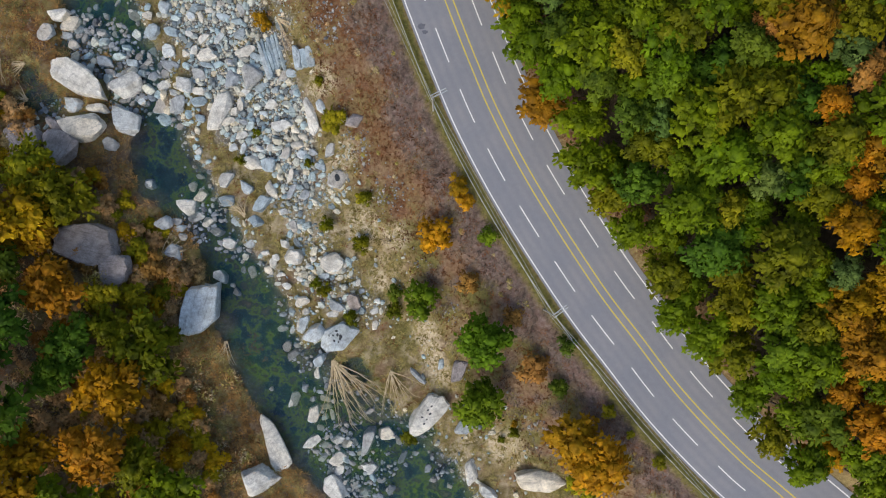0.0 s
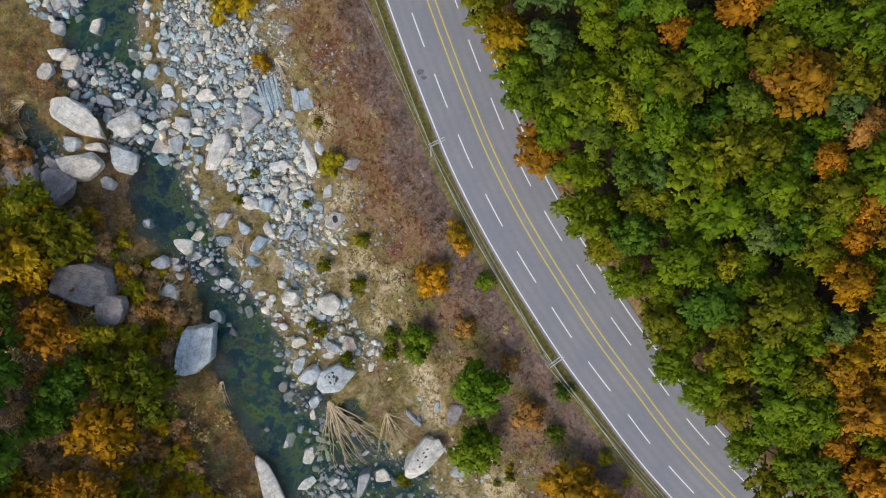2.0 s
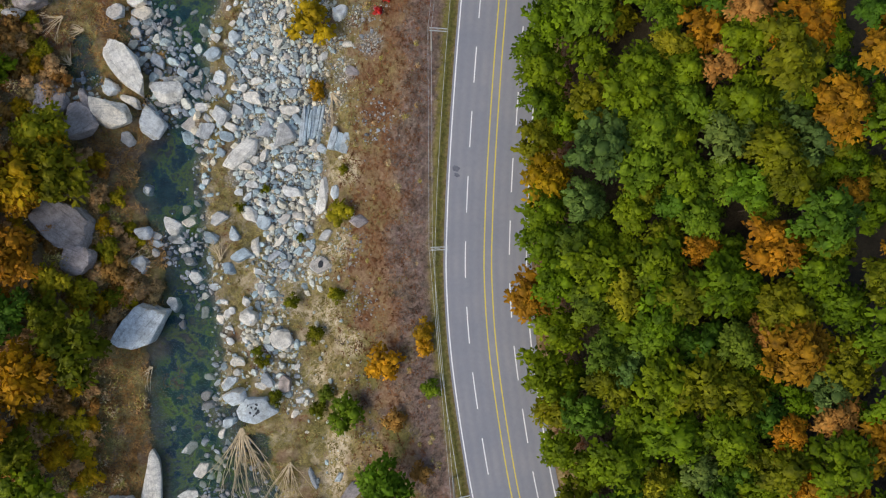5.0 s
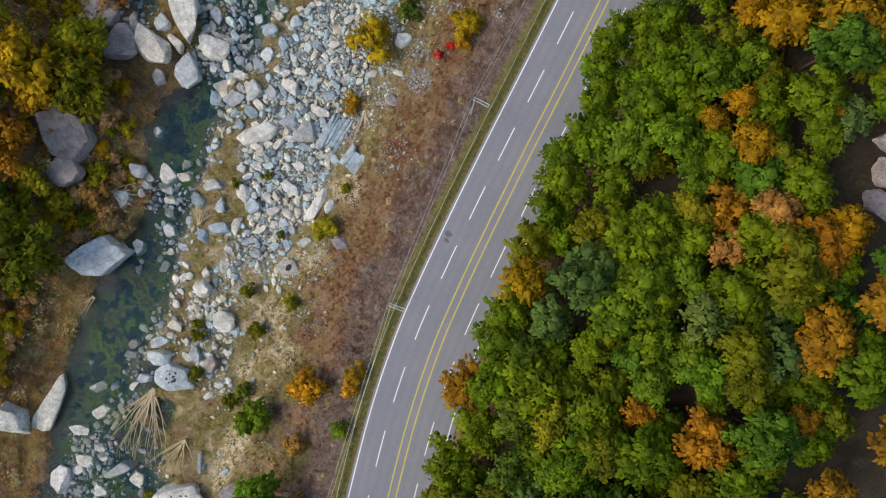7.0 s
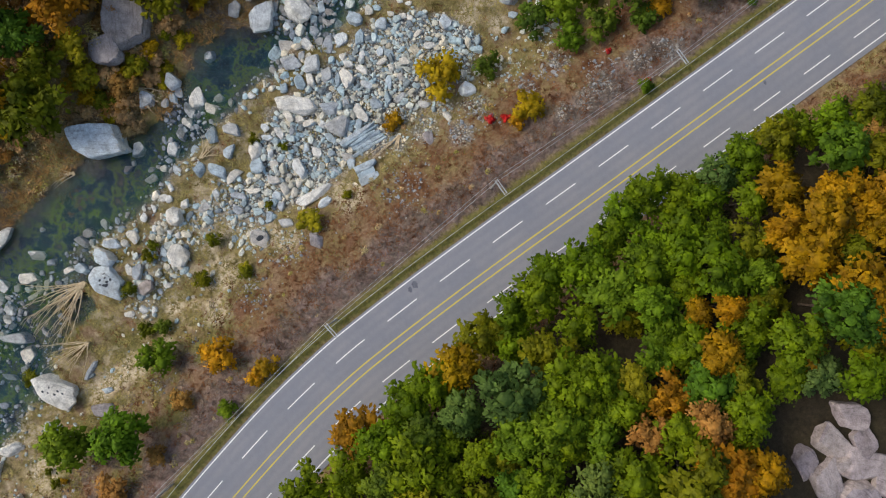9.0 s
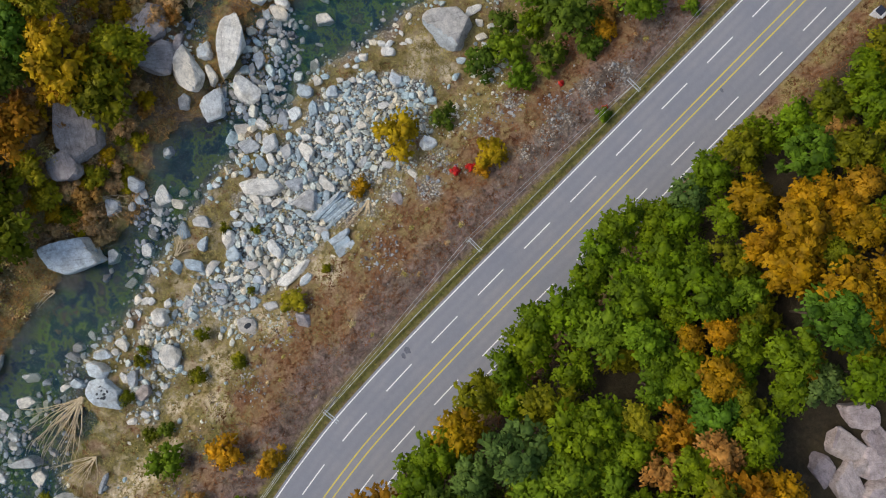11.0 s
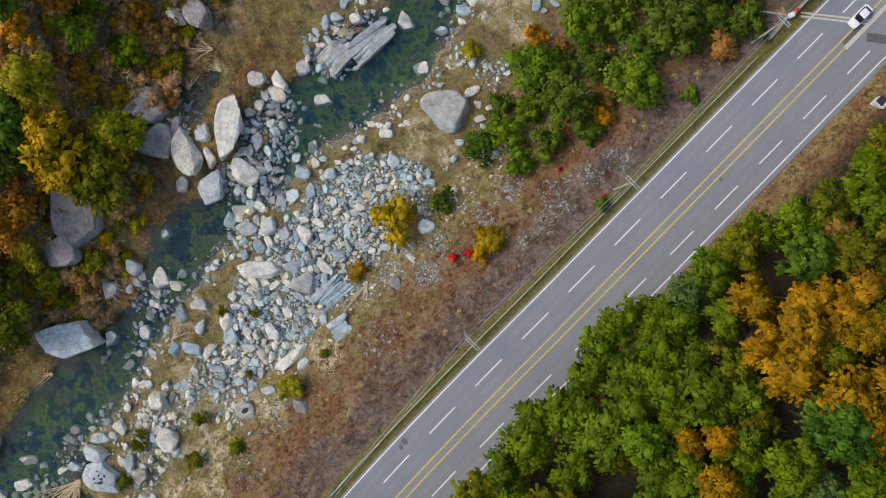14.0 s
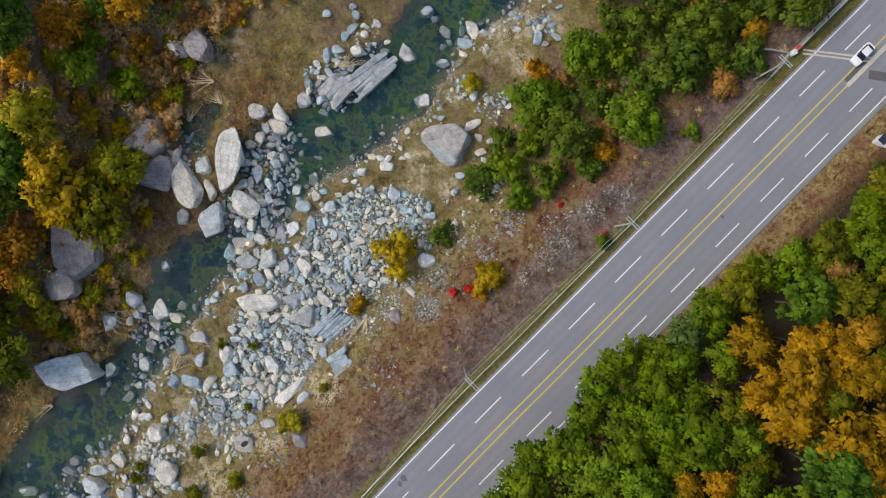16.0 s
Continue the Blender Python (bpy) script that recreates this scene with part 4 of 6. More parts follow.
b(-23.0, -40.3, 1.7, 1.4, 60, "P")
b(-21.7, -43.2, 1.7, 1.1, 0, "P")
b(-16.9, -37.3, 1.7, 0.9, 130, "P")
b(-49.8, 51.9, 1.7, 1.3, 125, "P")
b(-79.3, 54.9, 1.7, 1.1, 25, "P")
b(-86.0, 65.6, 1.7, 1.3, 65, "S")
b(-72.4, 93.0, 1.7, 1.1, 75, "S")
b(-51.9, 78.4, 1.7, 1.3, 95, "P")
b(-57.7, 58.3, 1.6, 1.1, 65, "P")
b(-80.6, 65.5, 1.6, 1.5, 65, "P")
b(-78.1, 79.2, 1.6, 1.3, 85, "G")
b(-72.6, 78.2, 1.6, 1.4, 125, "P")
b(-63.7, 41.4, 1.5, 1.5, 0, "G")
b(-68.5, 44.7, 1.5, 1.3, 0, "P")
b(-47.0, 13.9, 1.5, 1.1, 10, "P")
b(-31.9, -1.7, 1.5, 1.3, 0, "P")
b(-38.6, -4.2, 1.5, 0.9, 90, "G")
b(-26.1, -12.0, 1.5, 1.3, 0, "P")
b(-28.9, -15.7, 1.5, 1.1, 90, "G")
b(-25.8, -3.2, 1.5, 1.1, 30, "P")
b(-18.8, -3.1, 1.5, 1.1, 60, "P")
b(-16.3, -6.4, 1.5, 1.1, 70, "P")
b(-15.6, -8.0, 1.5, 1.1, 20, "G")
b(-23.5, -34.5, 1.5, 1.1, 0, "P")
b(-15.9, -39.2, 1.5, 1.5, 0, "P")
b(-60.3, 65.2, 1.5, 1.2, 155, "P")
b(-82.2, 65.9, 1.5, 1.1, 85, "P")
b(-77.9, 58.5, 1.5, 1.1, 125, "P")
b(-63.3, 47.4, 1.5, 0.8, 65, "P")
b(-55.7, 52.0, 1.5, 0.9, 95, "P")
b(-53.8, 50.2, 1.5, 1.2, 65, "P")
b(-54.7, 48.2, 1.5, 1.0, 75, "P")
b(-56.0, 63.2, 1.5, 1.0, 45, "P")
b(-69.7, 101.5, 1.5, 1.0, 95, "S")
b(-64.3, 95.9, 1.5, 1.1, 65, "G")
b(-77.8, 68.8, 1.4, 1.0, 95, "P")
b(-67.3, 46.4, 1.4, 1.1, 115, "P")
b(-65.2, 44.8, 1.3, 1.1, 0, "P")
b(-27.3, -5.6, 1.3, 1.3, 0, "P")
b(-28.2, -18.6, 1.3, 1.2, 0, "P")
b(-12.5, -9.9, 1.3, 1.1, 0, "P")
b(-24.8, -2.1, 1.3, 1.1, 0, "P")
b(-18.0, -35.8, 1.3, 1.0, 0, "P")
b(1.3, -45.7, 1.3, 1.0, 140, "P")
b(-71.2, 93.1, 1.3, 1.0, 65, "S")
b(-56.6, 50.5, 1.3, 0.9, 85, "P")
b(-53.0, 51.5, 1.3, 1.1, 65, "P")
b(-56.1, 62.0, 1.3, 0.8, 75, "P")
b(-72.8, 79.8, 1.2, 1.1, 65, "P")
b(-40.6, -7.1, 1.1, 0.9, 0, "P")
b(-5.3, -39.5, 1.1, 0.9, 0, "P")
b(-58.0, 62.5, 1.1, 0.9, 35, "P")
b(-78.5, 66.4, 1.1, 0.9, 65, "P")
b(-33.2, -27.1, 1.0, 0.9, 0, "P")
b(-24.3, -36.7, 1.0, 0.8, 0, "P")
b(-68.7, 46.1, 1.0, 0.8, 65, "P")
b(-22.5, -27.1, 0.9, 0.8, 0, "P")

# weathered pits in two of the pale boulders: flattened discs, pit shade in their colour
M_PIT_SHADE = two_tone("pit_shade", (0.03, 0.035, 0.04), (0.06, 0.065, 0.07), 4, 20)


def pits(x, y, spots):
    rock = min((o for o in scene.objects if o.name.startswith("boulder")), key=lambda o: (o.matrix_world.translation.xy - Vector((x, y))).length)
    for dx, dy, r in spots:
        ok, p, nrm, _ = rock.ray_cast(rock.matrix_world.inverted() @ Vector((x + dx, y + dy, 30)), Vector((0, 0, -1)))
        if ok:
            bm = bmesh.new()
            bmesh.ops.create_icosphere(bm, subdivisions=2, radius=r)
            bmesh.ops.transform(bm, verts=bm.verts, matrix=Matrix.Translation(p) @ nrm.to_track_quat("Z", "Y").to_matrix().to_4x4() @ Matrix.Diagonal((1.2, 0.8, 0.12, 1)))
            part("pit", bm, M_PIT_SHADE, rock, "dark disc for the shade of a weathered pit")


bpy.context.view_layer.update()
pits(-20.1, -16.6, [(-1.3, 0.3, 0.22), (-0.5, 0.4, 0.2), (0.3, 0.5, 0.3), (0.1, 1.2, 0.25), (-0.3, -0.6, 0.24), (0.8, -0.2, 0.3), (0.9, 0.2, 0.35), (0.5, -0.8, 0.2)])
pits(-3.1, -31.3, [(-0.8, -0.2, 0.2), (0.3, 1.1, 0.22), (0.7, 0.4, 0.25), (-0.4, -1.4, 0.22), (0.1, -0.6, 0.18), (1.0, 1.8, 0.2)])

pits(-20.0, 13.2, [(0.1, 0.1, 0.62)])

# loose stones of the bar and the river's edge
RAPIDS = [(-64, 37, 7, 0.8), (-56, 33, 6, 0.7), (-60, 28, 5, 0.6), (-51, 28, 6, 0.6), (-46, 6, 6, 0.5), (-41, 1, 5, 0.4), (-27, -14, 5, 0.4), (-23, -26, 5, 0.25), (-17, -38, 7, 0.15), (-8, -36, 6, 0.1), (-75, 56, 6, 0.6), (-79, 66, 4, 0.5), (-70, 41, 5, 0.6), (-75, 24, 5, 0.4)]
SCREE = [(-40.0, 58.2, 2.7), (-34.5, 52.5, 2.5), (-33.4, 58.6, 2.9), (-28.2, 54.8, 2.7), (-31.3, 48.1, 3.1), (-30.2, 43.0, 2.3), (-29.7, 60.2, 2.7), (-35.8, 67.1, 2.3), (-32.9, 68.4, 2.3), (-36.3, 75.5, 2.7), (-39.3, 73.4, 2.1), (-36.9, 62.3, 1.7), (-28.3, 40.9, 1.9), (-32.0, 93.5, 3.0), (-31.6, 88.2, 2.6), (-29.0, 80.7, 3.2), (-36.4, 74.6, 3.0), (-35.5, 71.9, 3.0), (-38.1, 66.4, 3.5), (-4.0, -3.3, 2.0), (1.0, -11.5, 2.2), (17.0, -33.0, 2.8), (-43.5, 102.0, 3.5), (-43.0, 76.0, 4.5), (-33.0, 82.0, 3.5), (-21.0, 41.5, 5.0), (-16.5, 18.0, 4.5), (-9.9, 10.4, 4.0), (-20.9, 11.8, 4.0)]


def scatter_stones():
    pts = []
    n = 90000
    x, y = rng.uniform(-85, 20, n), rng.uniform(-55, 108, n)
    fair = (near(x, y, RIVER[::3])[0] < 48) & (near(x, y, ROAD[::8])[0] > 11)
    x, y = x[fair], y[fair]
    n = len(x)
    h, cover, s, edge = lie(x, y)
    dense = (1 - step(0.8, 1.1, near(x, y, BAR)[0] / BAR[near(x, y, BAR)[2], 2] + 0.12 * waves(x, y, 6, 6))) * (edge > -1)
    want = np.maximum(dense, 0.55 * blobs(x, y, BAR_THIN))
    want = np.maximum(want, 0.14 * (1 - step(0.5, 4, np.abs(edge - 0.5))) * (s < -24) * (near(x, y, RIVER)[1] < 0))
    want = np.maximum(want, 0.05 * step(20, 26, -s) * (1 - step(34, 40, -s)))
    coarse = np.zeros(n)
    for cx, cy, cr, share in RAPIDS:
        spot = 1 - step(0.6, 1.1, np.hypot(x - cx, y - cy) / cr)
        want = np.maximum(want, 0.6 * share * spot)
        coarse = np.maximum(coarse, spot * (share > 0.55))
    for cx, cy, cr in SCREE:
        want = np.maximum(want, 0.6 * (1 - step(0.5, 1.2, np.hypot(x - cx, y - cy) / cr)))
    size = np.exp(rng.normal(-1.18, 0.5, n)).clip(0.13, 0.95)
    size = np.where(-s < 30, size * 0.5, size * (1 + 0.5 * coarse))
    order = np.argsort(-size)
    taken = {}
    for bx, by, l, w, turn in BOULDERS:
        k = max(1, round(l / w)) * 2 - 1
        for u in np.linspace(-1, 1, k) * (l - w) if k > 1 else (0,):
            px, py, pr = bx + u * math.cos(turn), by + u * math.sin(turn), w
            for ci in range(int((px - pr) // 2), int((px + pr) // 2) + 1):
                for cj in range(int((py - pr) // 2), int((py + pr) // 2) + 1):
                    taken.setdefault((ci, cj), []).append((px, py, pr))
    for i in order:
        if rng.uniform() > want[i]:
            continue
        cell = (int(x[i] // 2), int(y[i] // 2))
        ok = True
        for a in (-1, 0, 1):
            for c in (-1, 0, 1):
                for px, py, pr in taken.get((cell[0] + a, cell[1] + c), ()):
                    if (px - x[i]) ** 2 + (py - y[i]) ** 2 < ((pr + size[i]) * 0.56) ** 2:
                        ok = False
                        break
                if not ok:
                    break
            if not ok:
                break
        if not ok:
            continue
        taken.setdefault(cell, []).append((x[i], y[i], size[i]))
        pts.append((x[i], y[i], max(h[i], WATER_Z - 0.35 * size[i]), size[i], h[i] < WATER_Z + 0.15 or -s[i] < 26))
    return pts


STONES = scatter_stones()
stone_meshes = [mesh_of("river_stone", v, f, M_ROCK) for v, f in MEDIUM]
loose = {False: [[], [], 0], True: [[], [], 0]}
for i, (x, y, z, r, dark) in enumerate(STONES):
    turn = pose(x, y, z + 0.12 * r, rng.uniform(-25, 25), rng.uniform(-25, 25), rng.uniform(0, 360)) @ Matrix.Diagonal((r * rng.uniform(0.8, 1.25), r * rng.uniform(0.65, 1.0), r * rng.uniform(0.5, 0.75), 1))
    if i < 60:
        ob = new("river_stone", stone_meshes[i % 12])
        ob.matrix_world = turn
        tagged(ob, "angular blue-grey river stone lying on the gravel bar", "stone", "stones of the river bar")
    else:
        v, f = SMALL[i % 12]
        m = np.array(turn)
        heap = loose[dark]
        heap[0].append(v @ m[:3, :3].T + m[:3, 3])
        heap[1].append(np.array(f) + heap[2])
        heap[2] += len(v)
for dark, name, mat, label in ((False, "gravel_stones", M_ROCK, "blue-grey and cream gravel stones strewn over the river bar"), (True, "dark_rubble", M_WET, "dark grey rubble in the shallows and on the embankment")):
    tagged(new(name, mesh_of(name, np.concatenate(loose[dark][0]), np.concatenate(loose[dark][1]), mat)), label, "gravel", kind="stuff")

# dry grass and bare brush of the embankment, in blades
def brush(name, label, low, high, count, want, blade, tall, spread_m=0.45):
    n = count * 12
    x, y = rng.uniform(-110, 50, n), rng.uniform(-60, 165, n)
    h, cover, s, edge = lie(x, y)
    keep = np.flatnonzero(rng.uniform(0, 1, n) < want(x, y, cover, s, edge))[:count]
    k = 6
    bx, by = np.repeat(x[keep], k), np.repeat(y[keep], k)
    a = rng.uniform(0, 2 * math.pi, len(bx))
    l, t = rng.uniform(0.5, 1.2, len(bx)) * spread_m, rng.uniform(0.4, 1.1, len(bx)) * tall
    foot = np.stack([bx, by, np.repeat(h[keep], k) - 0.05], 1)
    tip = foot + np.stack([np.cos(a) * l, np.sin(a) * l, t], 1)
    w = np.stack([-np.sin(a), np.cos(a), 0 * a], 1) * blade
    mid = (foot + tip) / 2 + (0, 0, 0.1)
    q = np.stack([foot, mid - w, tip, mid + w], 1)
    tagged(new(name, quad_mesh(name, q, leaf_material(name, low, high, 0.9))), label, "brush", kind="stuff")


brush("dry_brush", "rust-brown dry grass and ferns covering the embankment", (0.085, 0.034, 0.016), (0.245, 0.12, 0.058), 10500,
      lambda x, y, c, s, e: c["rust"] * 0.8 + 0.12 * (s < -12) * (e > 1) * (1 - c["gravel"]) * (1 - c["sand"]), 0.055, 0.3, 0.75)
brush("bare_twigs", "mauve-grey bare shrub twigs along the road shoulder and west bank", (0.13, 0.088, 0.074), (0.32, 0.24, 0.21), 9500,
      lambda x, y, c, s, e: c["mauve"] * 0.9 + 0.16 * (near(x, y, RIVER)[1] > 0) * (e > 3) * (e < 50), 0.045, 0.6, 0.8)
brush("verge_grass", "olive grass strip along the road edge and banks", (0.085, 0.085, 0.018), (0.21, 0.195, 0.055), 8000,
      lambda x, y, c, s, e: c["grass"] * 0.8 * (np.abs(s) > 8.1), 0.05, 0.14, 0.3)
brush("straw_grass", "straw-coloured dry grass on the river banks", (0.17, 0.125, 0.04), (0.46, 0.37, 0.15), 17000,
      lambda x, y, c, s, e: np.maximum(c["straw"] * 0.8, 0.5 * c["sand"] * (s < -20)) * (np.abs(s) > 8.6) * (e > 0.4) * (1 - 0.8 * c["gravel"]), 0.055, 0.25, 0.8)


brush("bank_brush", "tan and russet dry brush hanging over the west water's edge", (0.16, 0.085, 0.035), (0.44, 0.27, 0.12), 9000,
      lambda x, y, c, s, e: 0.9 * (near(x, y, RIVER[::3])[1] > 0) * (e > 0.2) * (1 - step(9, 20, e)) * step(-0.7, 0.2, waves(x, y, 7, 33)) * (1 - step(44, 54, y)), 0.06, 0.5, 0.95)


def scrub_material():
    """Leafless and half-leafed low scrub, whose tone drifts from russet to olive and straw."""
    m, nt, b = material("low_scrub", 0.9)
    p = place(nt)
    c = ramp(nt, noise_tex(nt, p, 0.13, 4, 0.65), (0.3, (0.36, 0.15, 0.045)), (0.4, (0.44, 0.28, 0.12)), (0.47, (0.33, 0.29, 0.06)), (0.53, (0.46, 0.36, 0.20)), (0.6, (0.42, 0.23, 0.09)), (0.7, (0.40, 0.36, 0.06)))
    isle = nt.nodes.new("ShaderNodeNewGeometry").outputs["Random Per Island"]
    c = mix(nt, 0.85, c, ramp(nt, isle, (0.0, 0.5), (1.0, 1.5)), "MULTIPLY")
    nt.links.new(c, b.inputs["Base Color"])
    b.inputs["Specular IOR Level"].default_value = 0.1
    return m


def scrub(name, label, count, want, size, mat):
    """Low rounded brush in many small leaves and twig ends, strewn over the bank."""
    n = count * 8
    x, y = rng.uniform(-120, 85, n), rng.uniform(-62, 165, n)
    h, cover, s, edge = lie(x, y)
    keep = np.flatnonzero(rng.uniform(0, 1, n) < want(x, y, cover, s, edge))[:count]
    k = 95
    r = np.repeat(rng.uniform(size[0], size[1], len(keep)), k)
    c = np.repeat(np.stack([x[keep], y[keep], h[keep]], 1), k, 0)
    d = rng.normal(size=(len(r), 3))
    d[:, 2] = np.abs(d[:, 2])
    d /= np.linalg.norm(d, axis=1)[:, None]
    p = c + d * (r * rng.uniform(0.35, 1.12, len(r)))[:, None] * (1, 1, 0.6)
    nrm = d * 0.5 + (0, 0, 0.8) + rng.normal(size=d.shape) * 0.45
    nrm /= np.linalg.norm(nrm, axis=1)[:, None]
    t = np.cross(nrm, rng.normal(size=d.shape))
    t /= np.linalg.norm(t, axis=1)[:, None]
    w = np.cross(nrm, t)
    l = rng.uniform(0.14, 0.32, len(r))[:, None] * (0.6 + 0.3 * r[:, None])
    quads = [np.stack([p - t * l, p - w * l * 0.4, p + t * l, p + w * l * 0.4], 1)]
    tagged(new(name, quad_mesh(name, np.concatenate(quads), mat)), label, "scrub", kind="stuff")


M_SCRUB = scrub_material()
scrub("undergrowth", "dark green undergrowth beneath the trees of the wood", 520,
      lambda x, y, c, s, e: 0.5 * (s > 13) * (s < 46) * (np.hypot(x - 38, y - 93) > 10), (1.0, 2.2), LEAVES["moss"])
scrub("bank_scrub", "russet and olive low scrub scattered over the west river bank", 850,
      lambda x, y, c, s, e: 0.9 * (near(x, y, RIVER)[1] > 0) * step(1.5, 7 + 5 * step(50, 60, y), e - 12 * step(44, 52, y) - 15 * step(10, 17, y) * (1 - step(44, 56, y)) + 2.5 * waves(x, y, 8, 21)) * (e < 55), (0.8, 2.3), M_SCRUB)
scrub("embankment_scrub", "rust-brown and olive low scrub on the road embankment", 900,
      lambda x, y, c, s, e: 0.5 * (s < -11.5) * (s > -34) * step(-0.1, 0.5, waves(x, y, 9, 23)) * (1 - c["gravel"]) * (1 - c["sand"]), (0.3, 0.9), M_SCRUB)

# uncounted plants, joined
def stand(name, label, category, plants):
    """One mesh of many crowns: x, y, radius, half height, height of the crown's middle, tone and shape."""
    v, f, n, tones, kinds, base = [], [], [], [], sorted(LEAVES), 0
    for px, py, r, up, lift, tone, shape in plants:
        me = CROWNS[shape][rng.integers(len(CROWNS[shape]))]
        co, ids = np.empty(len(me.vertices) * 3), np.empty(len(me.loops), int)
        me.vertices.foreach_get("co", co)
        me.loops.foreach_get("vertex_index", ids)
        a = rng.uniform(0, 6.28)
        turn = np.array([[math.cos(a), math.sin(a), 0], [-math.sin(a), math.cos(a), 0], [0, 0, 1]])
        v.append(co.reshape(-1, 3) @ turn * (r, r, up) + (px, py, height(px, py) + lift))
        n.append(SOFT[me.name] @ turn)
        f.append(ids.reshape(-1, 4) + base)
        tones.append(np.full(len(ids) // 4, kinds.index(tone)))
        base += len(co) // 3
    me = faces_mesh(name, np.concatenate(v), np.concatenate(f), np.concatenate(n))
    for k in kinds:
        me.materials.append(LEAVES[k])
    me.polygons.foreach_set("material_index", np.concatenate(tones))
    tagged(new(name, me), label, category, kind="stuff")


def thicket(count):
    """Low half-leafed scrub that closes over the west bank."""
    n = 3000
    x, y = rng.uniform(-114, -42, n), rng.uniform(-60, 80, n)
    h, cover, s, edge = lie(x, y)
    side, plants = near(x, y, RIVER)[1], []
    for px, py, e, w in zip(x, y, edge, side):
        r, pick = rng.uniform(1.3, 2.7), rng.uniform()
        if len(plants) >= count or w < 0 or e > 52 or e < 3.5 + 15 * (14 < py < 52) + 13 * (py >= 52) + 5 * (py < -14):
            continue
        if any(math.hypot(px - q[0], py - q[1]) < 0.45 * (r + q[2]) for q in plants) or any(math.hypot(px - a, py - c) < 0.8 * d + 0.4 * r for a, c, d, *_ in BOULDERS) or any(math.hypot(px - a, py - c) < 0.75 * d for a, c, d in GROVE):
            continue
        tone = "scrub" if pick < 0.5 else "russet" if pick < 0.74 else "mustard" if pick < 0.86 else "lime"
        plants.append((px, py, r, r * 0.55, r * 0.3, tone, "bush"))
    stand("bank_thicket", "russet and olive half-leafed thicket covering the west river bank", "thicket", plants)


# shrubs and trees between road and river
def shrubs(tone, spots, shape="bush"):
    for x, y, r in spots:
        tree(x, y, r, tone, shape if r < 4.4 or shape != "bush" else "broad", tall=r * (0.75 if r < 4.4 else 0.9), label=f"{KIND_WORDS[tone]} autumn shrub between road and river")


shrubs("amber", [(-1.7, 2.3, 3.4), (2.6, 10.6, 2.0), (3.6, 8.6, 1.6), (22.5, -33.1, 5.0), (26.5, -37.0, 5.2), (-34.6, 43.2, 1.8), (13.3, -32.2, 0.8), (-27.0, 64.3, 1.6), (-41.0, 94.6, 2.6), (-48.0, 127.4, 2.6), (-48.4, 121.2, 1.6), (-60.3, 92.0, 2.6), (-33.8, 42.1, 1.4), (-63.5, 108.3, 2.0)])
shrubs("fresh", [(-4.6, -9.7, 3.6), (7.6, -15.8, 5.2), (6.8, -27.9, 4.6), (7.5, 2.2, 1.8), (-53.6, 87.4, 4.6), (-45.7, 79.4, 3.6), (-58.7, 99.6, 4.6), (-56.0, 105.6, 4.2), (-43.7, 100.9, 5.0), (-37.4, 109.5, 1.6), (-39.8, 78.8, 3.0), (-26.2, 87.3, 1.4)])
shrubs("lime", [(25.5, -42.0, 4.0), (28.9, -28.1, 1.4), (-20.2, 23.2, 2.4), (37.5, -37.1, 1.4), (32.6, -32.2, 0.8), (-15.4, 9.6, 1.2), (-20.6, -2.0, 0.6), (-63.2, 79.9, 1.8)])
shrubs("olive", [(-22.0, 4.4, 1.5), (-14.5, 9.6, 1.3), (-15.6, 1.2, 1.9), (-22.5, -8.0, 1.5), (-24.1, -6.4, 1.1), (-17.6, -12.8, 1.5), (-9.1, -11.7, 1.7), (-6.3, -36.3, 1.7), (-25.8, 16.2, 0.9), (-38.2, 16.7, 1.1), (-35.5, 22.0, 0.9), (-23.2, 31.2, 0.9), (10.9, -35.7, 0.9), (13.0, -34.1, 1.1)])
shrubs("red", [(-29.1, 60.1, 1.0), (-28.6, 62.7, 0.8), (-35.2, 84.3, 0.6), (-27.4, 88.2, 0.6)])
shrubs("moss", [(-46.3, 73.5, 3.4), (-45.4, 90.0, 5.0), (-49.6, 111.7, 5.2), (-52.9, 118.7, 5.0), (-52.2, 125.0, 4.0), (-49.0, 135.1, 4.5), (-58.4, 113.4, 4.0), (-39.2, 62.3, 2.2)])
shrubs("mustard", [(-40.8, 53.8, 4.1), (-29.4, 66.8, 3.2)])
shrubs("orange", [(-57.2, 122.4, 2.4)])

shrubs("moss", [(-48.0, 107.7, 4.0), (-50.2, 98.9, 3.5), (-41.1, 84.7, 3.0), (-51.3, 80.5, 2.6), (-47.3, 118.2, 4.2), (-53.2, 93.6, 2.8), (-43.9, 123.8, 3.4), (-39.0, 91.4, 2.6), (-60.1, 109.3, 4.0), (-57.9, 118.0, 4.0), (-51.9, 132.1, 4.0), (-49.2, 90.0, 3.0), (-58.2, 129.5, 5.0), (-63.3, 118.4, 5.0), (-67.9, 109.6, 4.0), (21.6, -16.8, 1.6), (20.1, -23.9, 2.0), (-8.8, -8.2, 1.6)])
shrubs("russet", [(-43.5, 97.5, 2.4), (-51, 101, 2.6), (-41.5, 118, 2.6), (-56, 95, 2.2), (4.5, -6.0, 2.2), (16.0, -21.0, 3.0), (12, -12, 2.0)])
shrubs("green", [(-54.5, 92.5, 3.0), (-47.5, 84.5, 3.0)])

# trees of the west bank
GROVE = []


